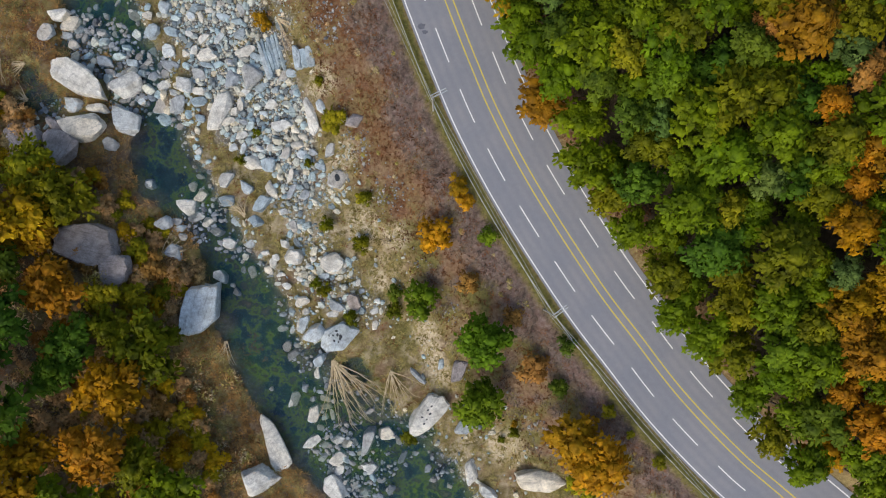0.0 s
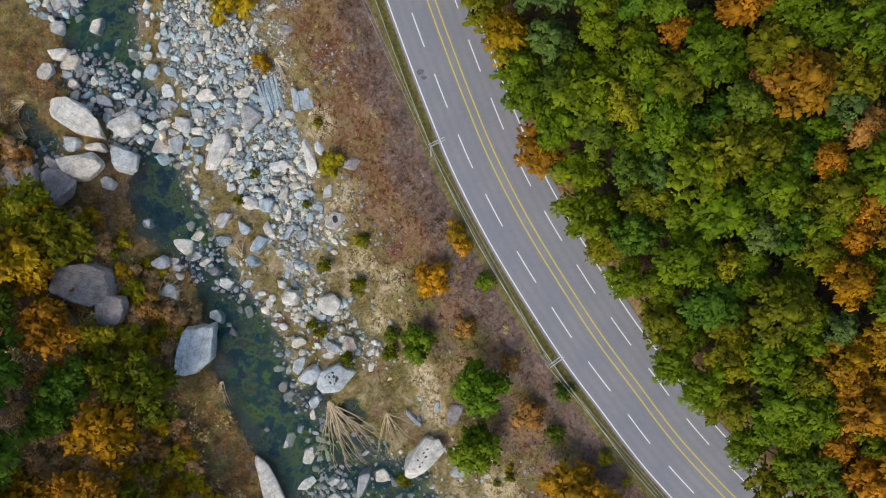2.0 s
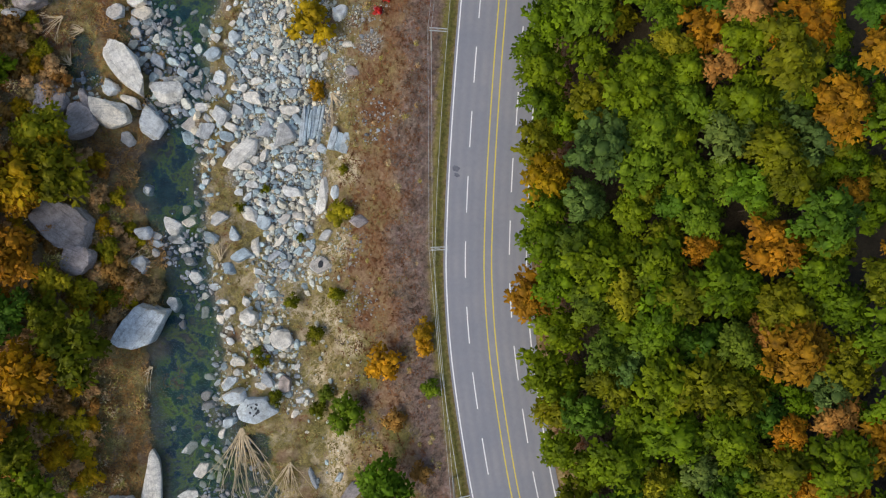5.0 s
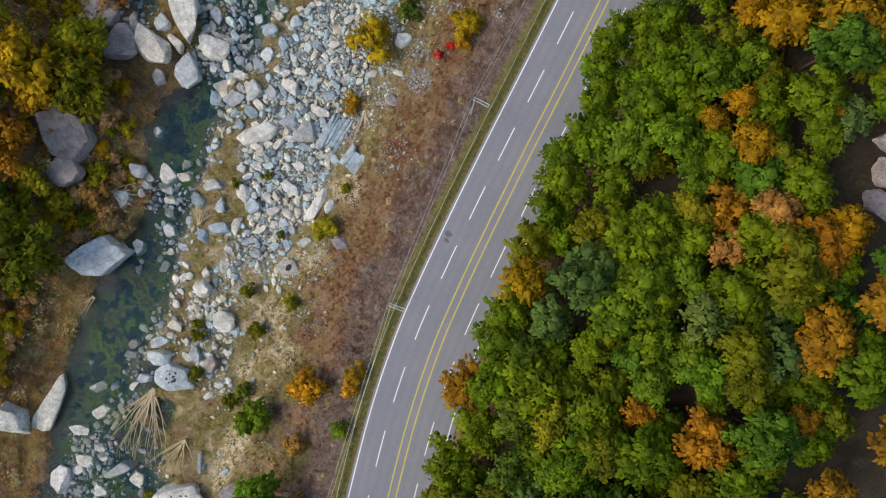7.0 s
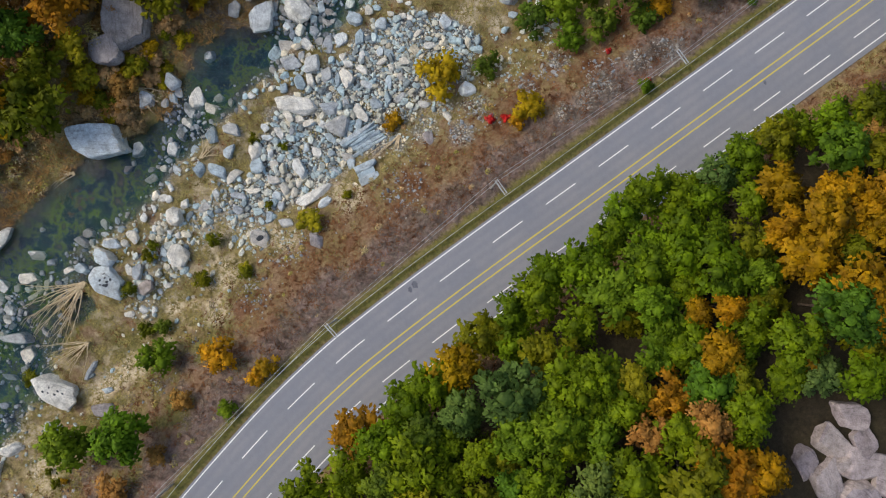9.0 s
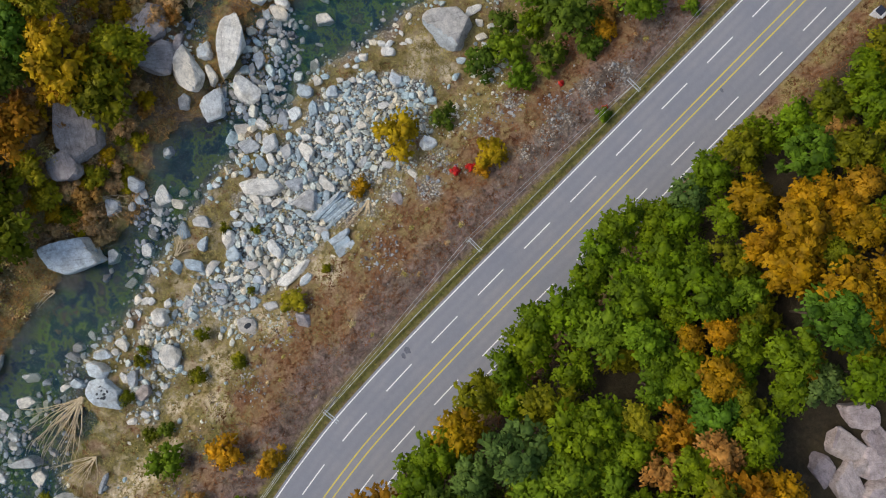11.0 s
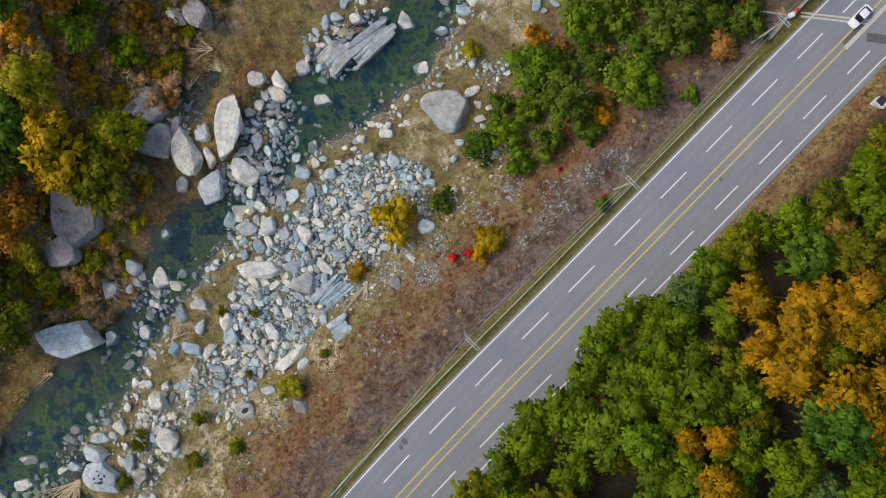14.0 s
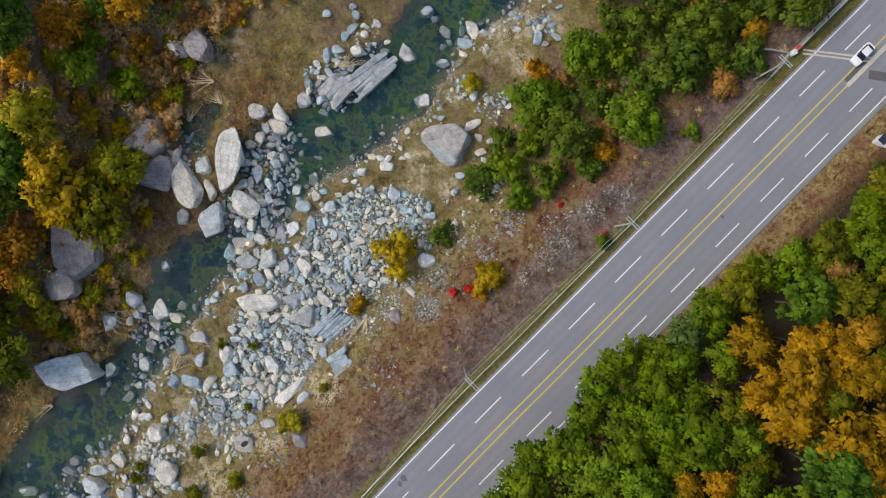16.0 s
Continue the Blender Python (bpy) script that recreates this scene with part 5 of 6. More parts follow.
def low_growth(tone, spots):
    """Low half-bare bushes, three to a spot."""
    for x, y, r in spots:
        for k in range(3):
            a = 2.1 * k + x
            tree(x + r * 0.8 * math.cos(a), y + r * 0.8 * math.sin(a), r * rng.uniform(0.7, 0.95), tone, "bush", tall=r * 0.3, label=f"{KIND_WORDS[tone]} low shrub on the west river bank")


def grove(tone, spots):
    for x, y, r in spots:
        GROVE.append((x, y, r))
        tree(x, y, r * 1.1, tone, "pine" if tone == "deep" else "broad" if r > 3.2 else "bush", tall=r * 0.75, label=f"{KIND_WORDS[tone]} tree on the west river bank")


grove("lime", [(-75.1, 14.3, 4.7), (-61.5, -9.4, 2.9), (-56.4, -8.6, 2.7), (-86.8, 7.6, 4.6)])
grove("olive", [(-67.8, 9.2, 5.4), (-53.2, -17.6, 5.2), (-53.9, -38.5, 4.1), (-59.0, -14.5, 3.9)])
grove("mustard", [(-76.1, 5.5, 5.4), (-72.8, 12.0, 4.3)])
grove("moss", [(-77.1, -3.3, 4.1)])
grove("orange", [(-67.7, -6.3, 4.7), (-79.0, -19.0, 2.6), (-67.9, -15.4, 2.1), (-60.4, -34.4, 5.2), (-100.7, 17.9, 3.7)])
grove("deep", [(-74.9, -13.6, 5.4), (-64.6, -16.7, 4.4), (-75.9, -26.0, 6.4), (-67.9, -22.3, 3.7), (-78.9, -40.5, 4.1), (-81.7, 0.2, 4.6), (-103.5, 12.3, 5.4), (-102.1, 25.3, 2.9)])
grove("gold", [(-57.3, -25.1, 5.7), (-72.7, -39.6, 5.2), (-69.4, -34.8, 3.7)])
grove("green", [(-65.5, -43.7, 5.2), (-46.9, -43.5, 5.0), (-88.5, 21.9, 2.9)])
grove("fresh", [(-82.5, -3.9, 2.6), (-87.2, -0.7, 2.9), (-93.4, 16.8, 3.5), (-97.5, 20.4, 2.6)])
grove("amber", [(-71.9, 3.7, 3.7), (-77.1, 1.5, 2.5), (-96.3, 9.1, 2.7), (-100.3, 29.2, 3.9)])

low_growth("russet", [(-79.1, -10.5, 1.9), (-52.2, -5.2, 1.9), (-78.3, 10.0, 1.9), (-83.3, 13.4, 2.4), (-89.9, 28.8, 2.7), (-88.4, 24.7, 2.3), (-109.5, 9.3, 2.9), (-94.3, 36.7, 1.8), (-92.0, 2.6, 2.9), (-67.2, -2.9, 2.5)])
low_growth("scrub", [(-50.1, -12.5, 1.9), (-47.1, -4.2, 1.7), (-80.7, 20.1, 2.7)])
# more shrubs of the west bank, self-sown
def west_shrubs(count):
    taken = []
    n = 4000
    x, y = rng.uniform(-112, -44, n), rng.uniform(-58, 75, n)
    h, cover, s, edge = lie(x, y)
    side = near(x, y, RIVER)[1]
    for px, py, e, w in zip(x, y, edge, side):
        r, pick = rng.uniform(1.1, 2.7), rng.uniform()
        if len(taken) >= count or w < 0 or e < 6 + 13 * (11 < py < 52) + 9 * (py >= 52) or e > 50 or any(math.hypot(px - a, py - c) < 0.72 * (r + d) for a, c, d in taken + GROVE):
            continue
        if (-33 < py < -16 and e < 12) or any(math.hypot(px - a, py - c) < d + 0.55 * r for a, c, d, *_ in BOULDERS):
            continue
        taken.append((px, py, r))
        tone = "russet" if pick < 0.3 else "scrub" if pick < 0.45 else "mustard" if pick < 0.55 else "olive" if pick < 0.65 else "lime" if pick < 0.82 else "orange" if pick < 0.9 else "gold"
        tree(px, py, r, tone, "bush", tall=r * 0.45, label=f"{KIND_WORDS[tone]} low shrub on the west river bank")


west_shrubs(110)
thicket(460)

# the wood above the road
SPOTS = {}
SPOTS["orange"] = [(52.1, 32.0, 4.7), (56.0, 20.9, 2.6), (65.0, 15.3, 3.6), (42.6, 44.0, 4.1), (34.4, 40.6, 2.4), (58.9, 52.1, 3.0), (46.7, 76.3, 5.0), (43.9, 66.0, 4.2), (60.1, 63.5, 5.0), (50.1, 56.6, 2.4), (22.4, 71.5, 3.8), (20.8, 93.2, 2.5), (33.9, 75.2, 4.6), (-16.7, 111.7, 1.7), (1.4, 113.0, 3.0)]
SPOTS["russet"] = [(47.4, 32.8, 2.4), (61.1, 25.2, 3.2), (26.4, 74.8, 3.3), (26.3, 66.9, 3.0), (-8.3, 115.9, 2.3)]
SPOTS["gold"] = [(65.4, 9.8, 3.1), (59.4, 3.7, 3.6), (65.4, -3.1, 2.7), (65.4, 35.5, 2.4), (11.8, 83.8, 2.4), (18.0, 80.3, 3.2), (12.0, 79.8, 2.2), (35.3, 79.8, 4.0), (-3.3, 98.5, 4.2), (3.5, 101.0, 4.6), (3.1, 108.2, 4.2), (12.9, 102.2, 4.8), (8.1, 97.6, 4.4), (18.8, 104.5, 4.2), (-0.8, 104.6, 3.6), (6.8, 109.8, 4.0), (13.7, 109.5, 4.2), (2.6, 95.6, 3.3)]
SPOTS["pale"] = [(15.7, 48.4, 5.0), (48.3, 10.5, 2.7), (59.5, -3.1, 2.7)]
SPOTS["lime"] = [(18.4, 66.8, 2.8), (27.7, 30.2, 3.4), (43.1, 6.2, 2.7), (5.6, 48.8, 3.0)]
SPOTS["olive"] = [(42.2, 21.7, 4.7), (46.6, -8.3, 3.8), (52.7, -30.5, 3.8), (56.0, 8.0, 3.4), (40.6, -15.2, 3.8), (37.6, 56.8, 4.2)]
SPOTS["fresh"] = [(32.0, 4.5, 4.3), (33.7, 25.0, 3.8), (-1.1, 65.1, 4.2), (-5.7, 76.4, 3.3), (5.3, 69.4, 4.6), (40.1, 49.7, 2.5)]
SPOTS["green"] = [(38.0, 12.2, 3.4), (48.3, 16.5, 4.7), (57.8, -16.8, 4.3), (8.8, 62.0, 3.8), (3.6, 75.1, 4.2), (31.5, 62.7, 5.0), (50.5, 66.8, 4.2), (22.7, 31.4, 4.8), (39.2, 36.6, 4.8), (24.7, 21.3, 4.8), (15.9, 57.7, 4.6), (-5.1, 88.3, 3.3), (17.5, 90.6, 3.8), (2.6, 80.1, 4.0)]
SPOTS["moss"] = [(15.0, 28.7, 3.5), (18.9, 33.5, 3.9), (23.6, 27.0, 3.5), (18.5, 20.9, 3.1), (39.2, 33.6, 3.9), (44.4, 29.7, 3.1), (28.9, 21.0, 3.1), (61.2, -27.1, 4.3), (-12.4, 101.2, 3.3), (-20.3, 123.7, 4.2), (-16.5, 118.1, 4.2)]
SPOTS["deep"] = [(-5.5, 108.1, 4.4), (-12.6, 108.6, 4.0)]


def road_side(x, y):
    """Distance right of the road's centre, and the way to its right."""
    d, side, i = near(np.array([x]), np.array([y]), ROAD)
    i = int(i[0])
    t = ROAD[min(i + 1, len(ROAD) - 1), :2] - ROAD[max(i - 1, 0), :2]
    t = t / np.linalg.norm(t)
    return float(d[0] * side[0]), (float(t[1]), float(-t[0]))


FRINGE = [(10.8, 31.6, "green"), (13.1, 22.0, "orange"), (19.5, 19.3, "green"), (20.4, 12.0, "green"), (24.5, 7.5, "olive"), (27.7, 2.0, "green"), (33.2, -5.2, "olive"),
          (35.1, -11.6, "green"), (43.3, -18.9, "olive"), (39.5, -15.5, "green"), (47.0, -25.2, "green"), (51.1, -32.5, "olive"), (56.0, -37.0, "green"),
          (-11.6, 90.0, "pale"), (-11.8, 77.8, "green"), (-9.3, 84.0, "green"), (-6.2, 70.0, "green"), (-8.9, 74.0, "green"), (-2.8, 59.2, "green"), (-3.4, 64.5, "green"),
          (-0.6, 56.2, "green"), (3.7, 46.0, "olive"), (2.0, 51.5, "green"), (6.6, 41.0, "gold"), (8.8, 36.5, "green"), (15.5, 26.0, "green"), (-13.0, 95.0, "green"), (-14.0, 100.5, "olive"), (-14.8, 105.0, "green"), (-14.6, 110.5, "green"), (-15.0, 115.9, "olive"), (-17.0, 121.4, "green"), (-18.8, 127.0, "olive"), (-20.5, 133.0, "green")]


def wood():
    """Trees of the slope; those farthest from the road are joined into one stand."""
    spots, taken = [], []
    for x, y, tone in FRINGE:
        s, n = road_side(x, y)
        r = rng.uniform(3.5, 4.5) if tone != "orange" else 3.8
        c = s + 0.85 * r
        root = max(c, 9.4)
        tree(x + n[0] * (root - s), y + n[1] * (root - s), r, tone, "pine" if tone == "pale" else "broad", tall=r * 1.55, lean=(n[0] * (c - root), n[1] * (c - root)))
        taken.append((x + n[0] * (c - s), y + n[1] * (c - s), r))
    for tone, group in SPOTS.items():
        for cx, cy, cr in group:
            s = road_side(cx, cy)[0]
            if s < 9.6 or any(math.hypot(cx - q[0], cy - q[1]) < 0.42 * (cr + q[2]) for q in taken):
                continue
            taken.append((cx, cy, cr))
            spots.append((s, cx, cy, cr * 1.05, tone, "pine" if tone in ("pale", "deep") else "broad", rng.uniform(5.4, 7.6) / cr))
    grid = {}
    for q in taken:
        grid.setdefault((int(q[0] // 6), int(q[1] // 6)), []).append(q)
    cand = np.stack([rng.uniform(-45, 98, 9000), rng.uniform(-62, 158, 9000)], 1)
    dist, side, _ = near(cand[:, 0], cand[:, 1], ROAD)
    for (px, py), s in zip(cand, dist * side):
        pick, r, kind, tall = rng.uniform(), rng.uniform(3.0, 4.9), rng.uniform(), rng.uniform(1.1, 2.0)
        if s < (9.4 if py < 88 else 11.0) or s > 55 or math.hypot(px - 36.5, py - 91.5) < 11.5 or px > 82 or (py > 112 and px > 24) or py < -57:
            continue
        cell = (int(px // 6), int(py // 6))
        if any(math.hypot(px - q[0], py - q[1]) < 0.53 * (r + q[2]) for a in (-1, 0, 1) for c in (-1, 0, 1) for q in grid.get((cell[0] + a, cell[1] + c), ())):
            continue
        grid.setdefault(cell, []).append((px, py, r))
        tone = "green" if pick < 0.48 else "fresh" if pick < 0.56 else "olive" if pick < 0.86 else "deep" if pick < 0.95 else "pale"
        if px > 60 and pick > 0.35:
            tone = "gold" if pick < 0.7 else "orange"
        spots.append((s, px, py, min(r, 4.0) if s < 12 else r, tone, "pine" if tone in ("deep", "pale") and kind < 0.8 else "broad", tall))
    spots.sort()
    for s, px, py, r, tone, shape, tall in spots[:270]:
        tree(px, py, r, tone, shape, tall=r * tall)
    stand("far_wood", "mixed green and orange woodland canopy on the slope", "woodland", [(px, py, r, r, r * tall, tone, shape) for s, px, py, r, tone, shape, tall in spots[270:]])


wood()


# ---- roadside ----
def side_point(arc_i, off, z=0.0):
    d = ROAD[min(arc_i + 1, len(ROAD) - 1), :2] - ROAD[max(arc_i - 1, 0), :2]
    d /= np.linalg.norm(d)
    p = ROAD[arc_i, :2] + np.array([d[1], -d[0]]) * off
    return Vector((p[0], p[1], z)), math.degrees(math.atan2(d[1], d[0]))


def utility_pole(x, y, tall, turn, centred):
    base = new("utility_pole")
    base.matrix_world = pose(x, y, height(x, y), 0, 0, turn)
    bm = bmesh.new()
    rod(bm, (0, 0, -0.6), (0, 0, tall), 0.19, 0.11, 12)
    part("pole", bm, M_CONCRETE, base)
    a, c = (-1.35, 1.35) if centred else (-0.3, 2.5)
    for dy in (-0.22, 0.22):
        bm = bmesh.new()
        box(bm, a, c, dy - 0.06, dy + 0.06, tall - 0.55, tall - 0.42)
        part("crossarm", bm, M_STEEL, base, "pale steel crossarm")
    for k in range(3):
        px = a + 0.12 + (c - a - 0.24) * k / 2
        bm = bmesh.new()
        rod(bm, (px, 0, tall - 0.5), (px, 0, tall - 0.38), 0.05, 0.05, 8)
        rod(bm, (px, 0, tall - 0.38), (px, 0, tall - 0.3), 0.09, 0.05, 8)
        rod(bm, (px, 0, tall - 0.3), (px, 0, tall - 0.2), 0.08, 0.04, 8)
        part("insulator", bm, M_CONCRETE, base, "white porcelain insulator")
    bm = bmesh.new()
    rod(bm, (0.05, 0, tall - 1.4), (1.0 if not centred else 0.8, 0, tall - 0.55), 0.03, 0.03, 6)
    part("brace", bm, M_STEEL, base)
    return tagged(base, "concrete utility pole with steel crossarms beside the road", "utility pole", "utility poles along the road")


utility_pole(-1.9, 24.2, 10.5, 26, False)
utility_pole(17.6, -10.5, 10.5, 37, False)
utility_pole(-16.6, 56.3, 10.5, 20, False)
utility_pole(-27.8, 90.5, 10.5, 20, True)
utility_pole(-40.8, 123.7, 10.5, 20, True)


def wire(name, points, sag, r, mat, label):
    bm = bmesh.new()
    for p, q in zip(points, points[1:]):
        p, q = Vector(p), Vector(q)
        k = 10
        prev = p
        for i in range(1, k + 1):
            u = i / k
            nxt = p.lerp(q, u) - Vector((0, 0, sag * 4 * u * (1 - u)))
            rod(bm, prev, nxt, r, r, 5)
            prev = nxt
    me = bpy.data.meshes.new(name)
    bm.to_mesh(me)
    bm.free()
    me.materials.append(mat)
    return tagged(new(name, me), label, "cable", "overhead cables")


wire("overhead_cable", [(45.6, -42.4, 9.4), (17.6, -10.5, 9.4), (-1.9, 24.2, 9.4), (-16.6, 56.3, 9.4), (-27.8, 90.5, 9.4), (-40.8, 123.7, 9.4), (-55.9, 167.6, 9.4)], 0.7, 0.022, M_STEEL, "thin grey overhead cable between the utility poles")
wire("overhead_cable", [(45.1, -42.6, 9.4), (17.1, -10.7, 9.4), (-2.4, 24.0, 9.4), (-17.1, 56.1, 9.4), (-28.3, 90.3, 9.4), (-41.3, 123.5, 9.4), (-56.4, 167.4, 9.4)], 0.7, 0.022, M_STEEL, "thin grey overhead cable between the utility poles")


def guard_rail():
    """A steel rope fence along the river side of the road."""
    rail = new("guard_rail")
    first, last = 120, len(ROAD) - 190
    rail.matrix_world = pose(*side_point(first, -9.25)[0])
    inv = rail.matrix_world.inverted()
    post = None
    for i in range(first, last, 8):
        p, turn = side_point(i, -9.25, -0.1)
        if post is None:
            bm = bmesh.new()
            rod(bm, (0, 0, -0.4), (0, 0, 0.85), 0.06, 0.06, 8)
            rod(bm, (0, 0, 0.85), (0, 0, 0.9), 0.075, 0.04, 8)
            post = part("post", bm, M_STEEL, rail)
            me = post.data
        else:
            post = part("post", me, None, rail)
        post.matrix_basis = inv @ pose(*p, 0, 0, turn)
    for z in (0.45, 0.62, 0.78):
        bm = bmesh.new()
        pts = [inv @ side_point(i, -9.25, z)[0] for i in range(first, last, 4)]
        for a, c in zip(pts, pts[1:]):
            rod(bm, a, c, 0.035, 0.035, 6)
        part("steel_rope", bm, M_STEEL, rail)
    return tagged(rail, "galvanised steel rope guard rail beside the road", "guard rail")


guard_rail()


# ---- layered slabs in the river ----
def slab_rock(x, y, long, wide, turn, beds, mat, label, z=None):
    """A ledge of upturned beds: long hewn bars side by side."""
    ledge = new("layered_ledge")
    ledge.matrix_world = pose(x, y, (max(height(x, y), WATER_Z) if z is None else z), 0, 0, turn)
    w = wide / beds
    for k in range(beds):
        v, f = rock_shape(700 + k + int(abs(x)), 3, 13, 20.0, 0.015)
        cut = long * rng.uniform(0.72, 1.0)
        me = mesh_of("bed", np.clip(v * 1.4, -1, 1) * (cut / 2, w * 0.63, rng.uniform(0.6, 0.85)), f, mat)
        ob = part("bed", me, mat, ledge)
        ob.matrix_basis = pose(rng.uniform(-0.08, 0.08) * long, (k - (beds - 1) / 2) * w, 0.15, rng.uniform(-5, 5), rng.uniform(-2, 2), rng.uniform(-2, 2))
    return tagged(ledge, label, "rock ledge")


slab_rock(-73.3, 63.8, 11.0, 4.4, 106, 4, M_GREY, "long grey layered rock ledge standing in the river")
slab_rock(-73.6, 56.5, 6.5, 4.6, 112, 3, M_GREY, "short grey layered rock ledge at the river edge")
slab_rock(-32.8, 36.7, 8.0, 4.0, 108, 6, M_SLATE, "blue-grey upturned slate ledge on the gravel bar")
slab_rock(-26.2, 35.8, 4.6, 3.6, 100, 3, M_SLATE, "pale blue weathered slab beside the slate ledge")

# ---- rock outcrop in the wood ----
M_CLIFF = rock_material("pinkish_cliff", (0.44, 0.375, 0.375), (0.52, 0.44, 0.39), (0.32, 0.275, 0.285))
for x, y, long, wide, turn in ((37.0, 95.0, 7.0, 5.0, 40), (41.5, 98.5, 8.0, 5.0, 65), (42.5, 92.0, 6.5, 5.0, 10), (33.5, 99.0, 5.0, 4.0, 80), (38.0, 90.0, 5, 3.6, 20), (46, 96, 7, 6, 30), (47, 103, 7, 6, 0), (40.0, 94.8, 4, 3, 100), (37.5, 99.5, 4, 3, 15), (44.5, 100.5, 4, 3.4, 50)):
    boulder(x, y, long * 1.1, wide * 1.15, 3.4, turn, M_CLIFF, "pinkish grey bedrock outcrop in a clearing of the wood", next(seeds), 0.55, 4, name="rock_outcrop", group="bedrock outcrops")


# ---- dead branches washed against the stones ----
M_DRIFT = two_tone("bleached_wood", (0.42, 0.32, 0.18), (0.64, 0.52, 0.33), 2, 10)


def driftwood(x, y, turn, reach, count, seed):
    r = np.random.default_rng(seed)
    heap = new("fallen_branches")
    heap.matrix_world = pose(x, y, max(height(x, y), WATER_Z) + 0.25, 0, 0, turn)
    for k in range(count):
        bm = bmesh.new()
        a = radians(-34 + 68 * k / (count - 1)) + r.uniform(-0.06, 0.06)
        p, w = Vector((r.uniform(0, 0.5), r.uniform(-0.3, 0.3), 0.3)), 0.08 + 0.008 * reach
        for j in range(5):
            a += r.uniform(-0.2, 0.2)
            q = p + Vector((math.cos(a), math.sin(a), r.uniform(-0.02, 0.09))) * reach * r.uniform(0.14, 0.24)
            rod(bm, p, q, w, w * 0.72, 6)
            if j > 0:
                e = q + Vector((math.cos(a + r.choice([-0.5, 0.5])), math.sin(a + 0.4), 0.08)) * reach * 0.13
                rod(bm, q, e, w * 0.6, 0.02, 5)
            p, w = q, w * 0.72
        part("branch", bm, M_DRIFT, heap)
    return tagged(heap, "bleached fan of dead branches fallen at the water's edge", "dead branches")


driftwood(-21.0, -21.2, -62, 12.5, 21, 31)
driftwood(-10.0, -23.0, -70, 8.0, 10, 32)
driftwood(-37.5, 6.0, 120, 4.5, 9, 33)
driftwood(-77.0, 58.5, 100, 5.0, 8, 34)
driftwood(-53.5, -1.5, 30, 5.0, 8, 35)
driftwood(-80.1, 35.3, 200, 5.0, 12, 37)
driftwood(-79.6, 28.2, 160, 4.0, 10, 39)
driftwood(-84.0, 36.0, 240, 4.5, 10, 40)
driftwood(-41.5, -17.5, -100, 4.5, 9, 42)
driftwood(-31.5, 43.5, -40, 8.0, 9, 36)

# ---- bridge head: joint, patches, rail and the low wall ----
def road_box(a, c, wide, z0, z1):
    """A bar on the road between two places."""
    bm = bmesh.new()
    a, c = Vector((*a, 0)), Vector((*c, 0))
    l = (c - a).length
    box(bm, 0, l, -wide / 2, wide / 2, z0, z1)
    bmesh.ops.transform(bm, verts=bm.verts, matrix=Matrix.Translation(a) @ (c - a).to_track_quat("X", "Z").to_matrix().to_4x4())
    return bm


M_JOINT = two_tone("joint_concrete", (0.50, 0.47, 0.38), (0.62, 0.58, 0.47), 2, 12)
M_PATCH = two_tone("fresh_asphalt", (0.10, 0.10, 0.105), (0.14, 0.14, 0.145), 1.5, 14)
for d in (-0.35, 0.35):
    part("expansion_joint", road_box((-41.6 + d * 0.8, 133.2 - d * 0.5), (-35.0 + d * 0.8, 143.8 - d * 0.5), 0.32, -0.05, 0.006), M_JOINT, road, "pale concrete bridge joint")
part("joint_strip", road_box((-32.9, 137.6), (-36.6, 147.6), 0.75, -0.05, 0.008), M_JOINT, road, "pale concrete strip along the centre")
part("asphalt_patch", road_box((-33.6, 137.8), (-35.6, 142.6), 1.05, -0.05, 0.004), M_PATCH, road, "dark asphalt patch")
part("asphalt_patch", road_box((-33.1, 141.9), (-28.5, 149.0), 1.6, -0.05, 0.004), M_PATCH, road, "dark asphalt patch")


def stain(x, y, r, seed):
    """An irregular oily blot, a thin film on the asphalt."""
    q = np.random.default_rng(seed)
    bm = bmesh.new()
    a = np.linspace(0, 2 * math.pi, 22)[:-1]
    rr = r * (0.7 + 0.5 * q.uniform(size=21))
    bm.faces.new([bm.verts.new((x + u * math.cos(k), y + u * math.sin(k) * 0.7, 0.0045)) for u, k in zip(rr, a)])
    part("oil_stain", bm, M_STAIN, road, "dark oil stain")


M_STAIN = two_tone("oily_asphalt", (0.11, 0.115, 0.14), (0.16, 0.165, 0.19), 1.5, 9)
stain(-4.0, 38.9, 0.75, 3)
stain(-3.4, 37.9, 0.5, 4)
stain(-21.5, 108.0, 0.4, 5)


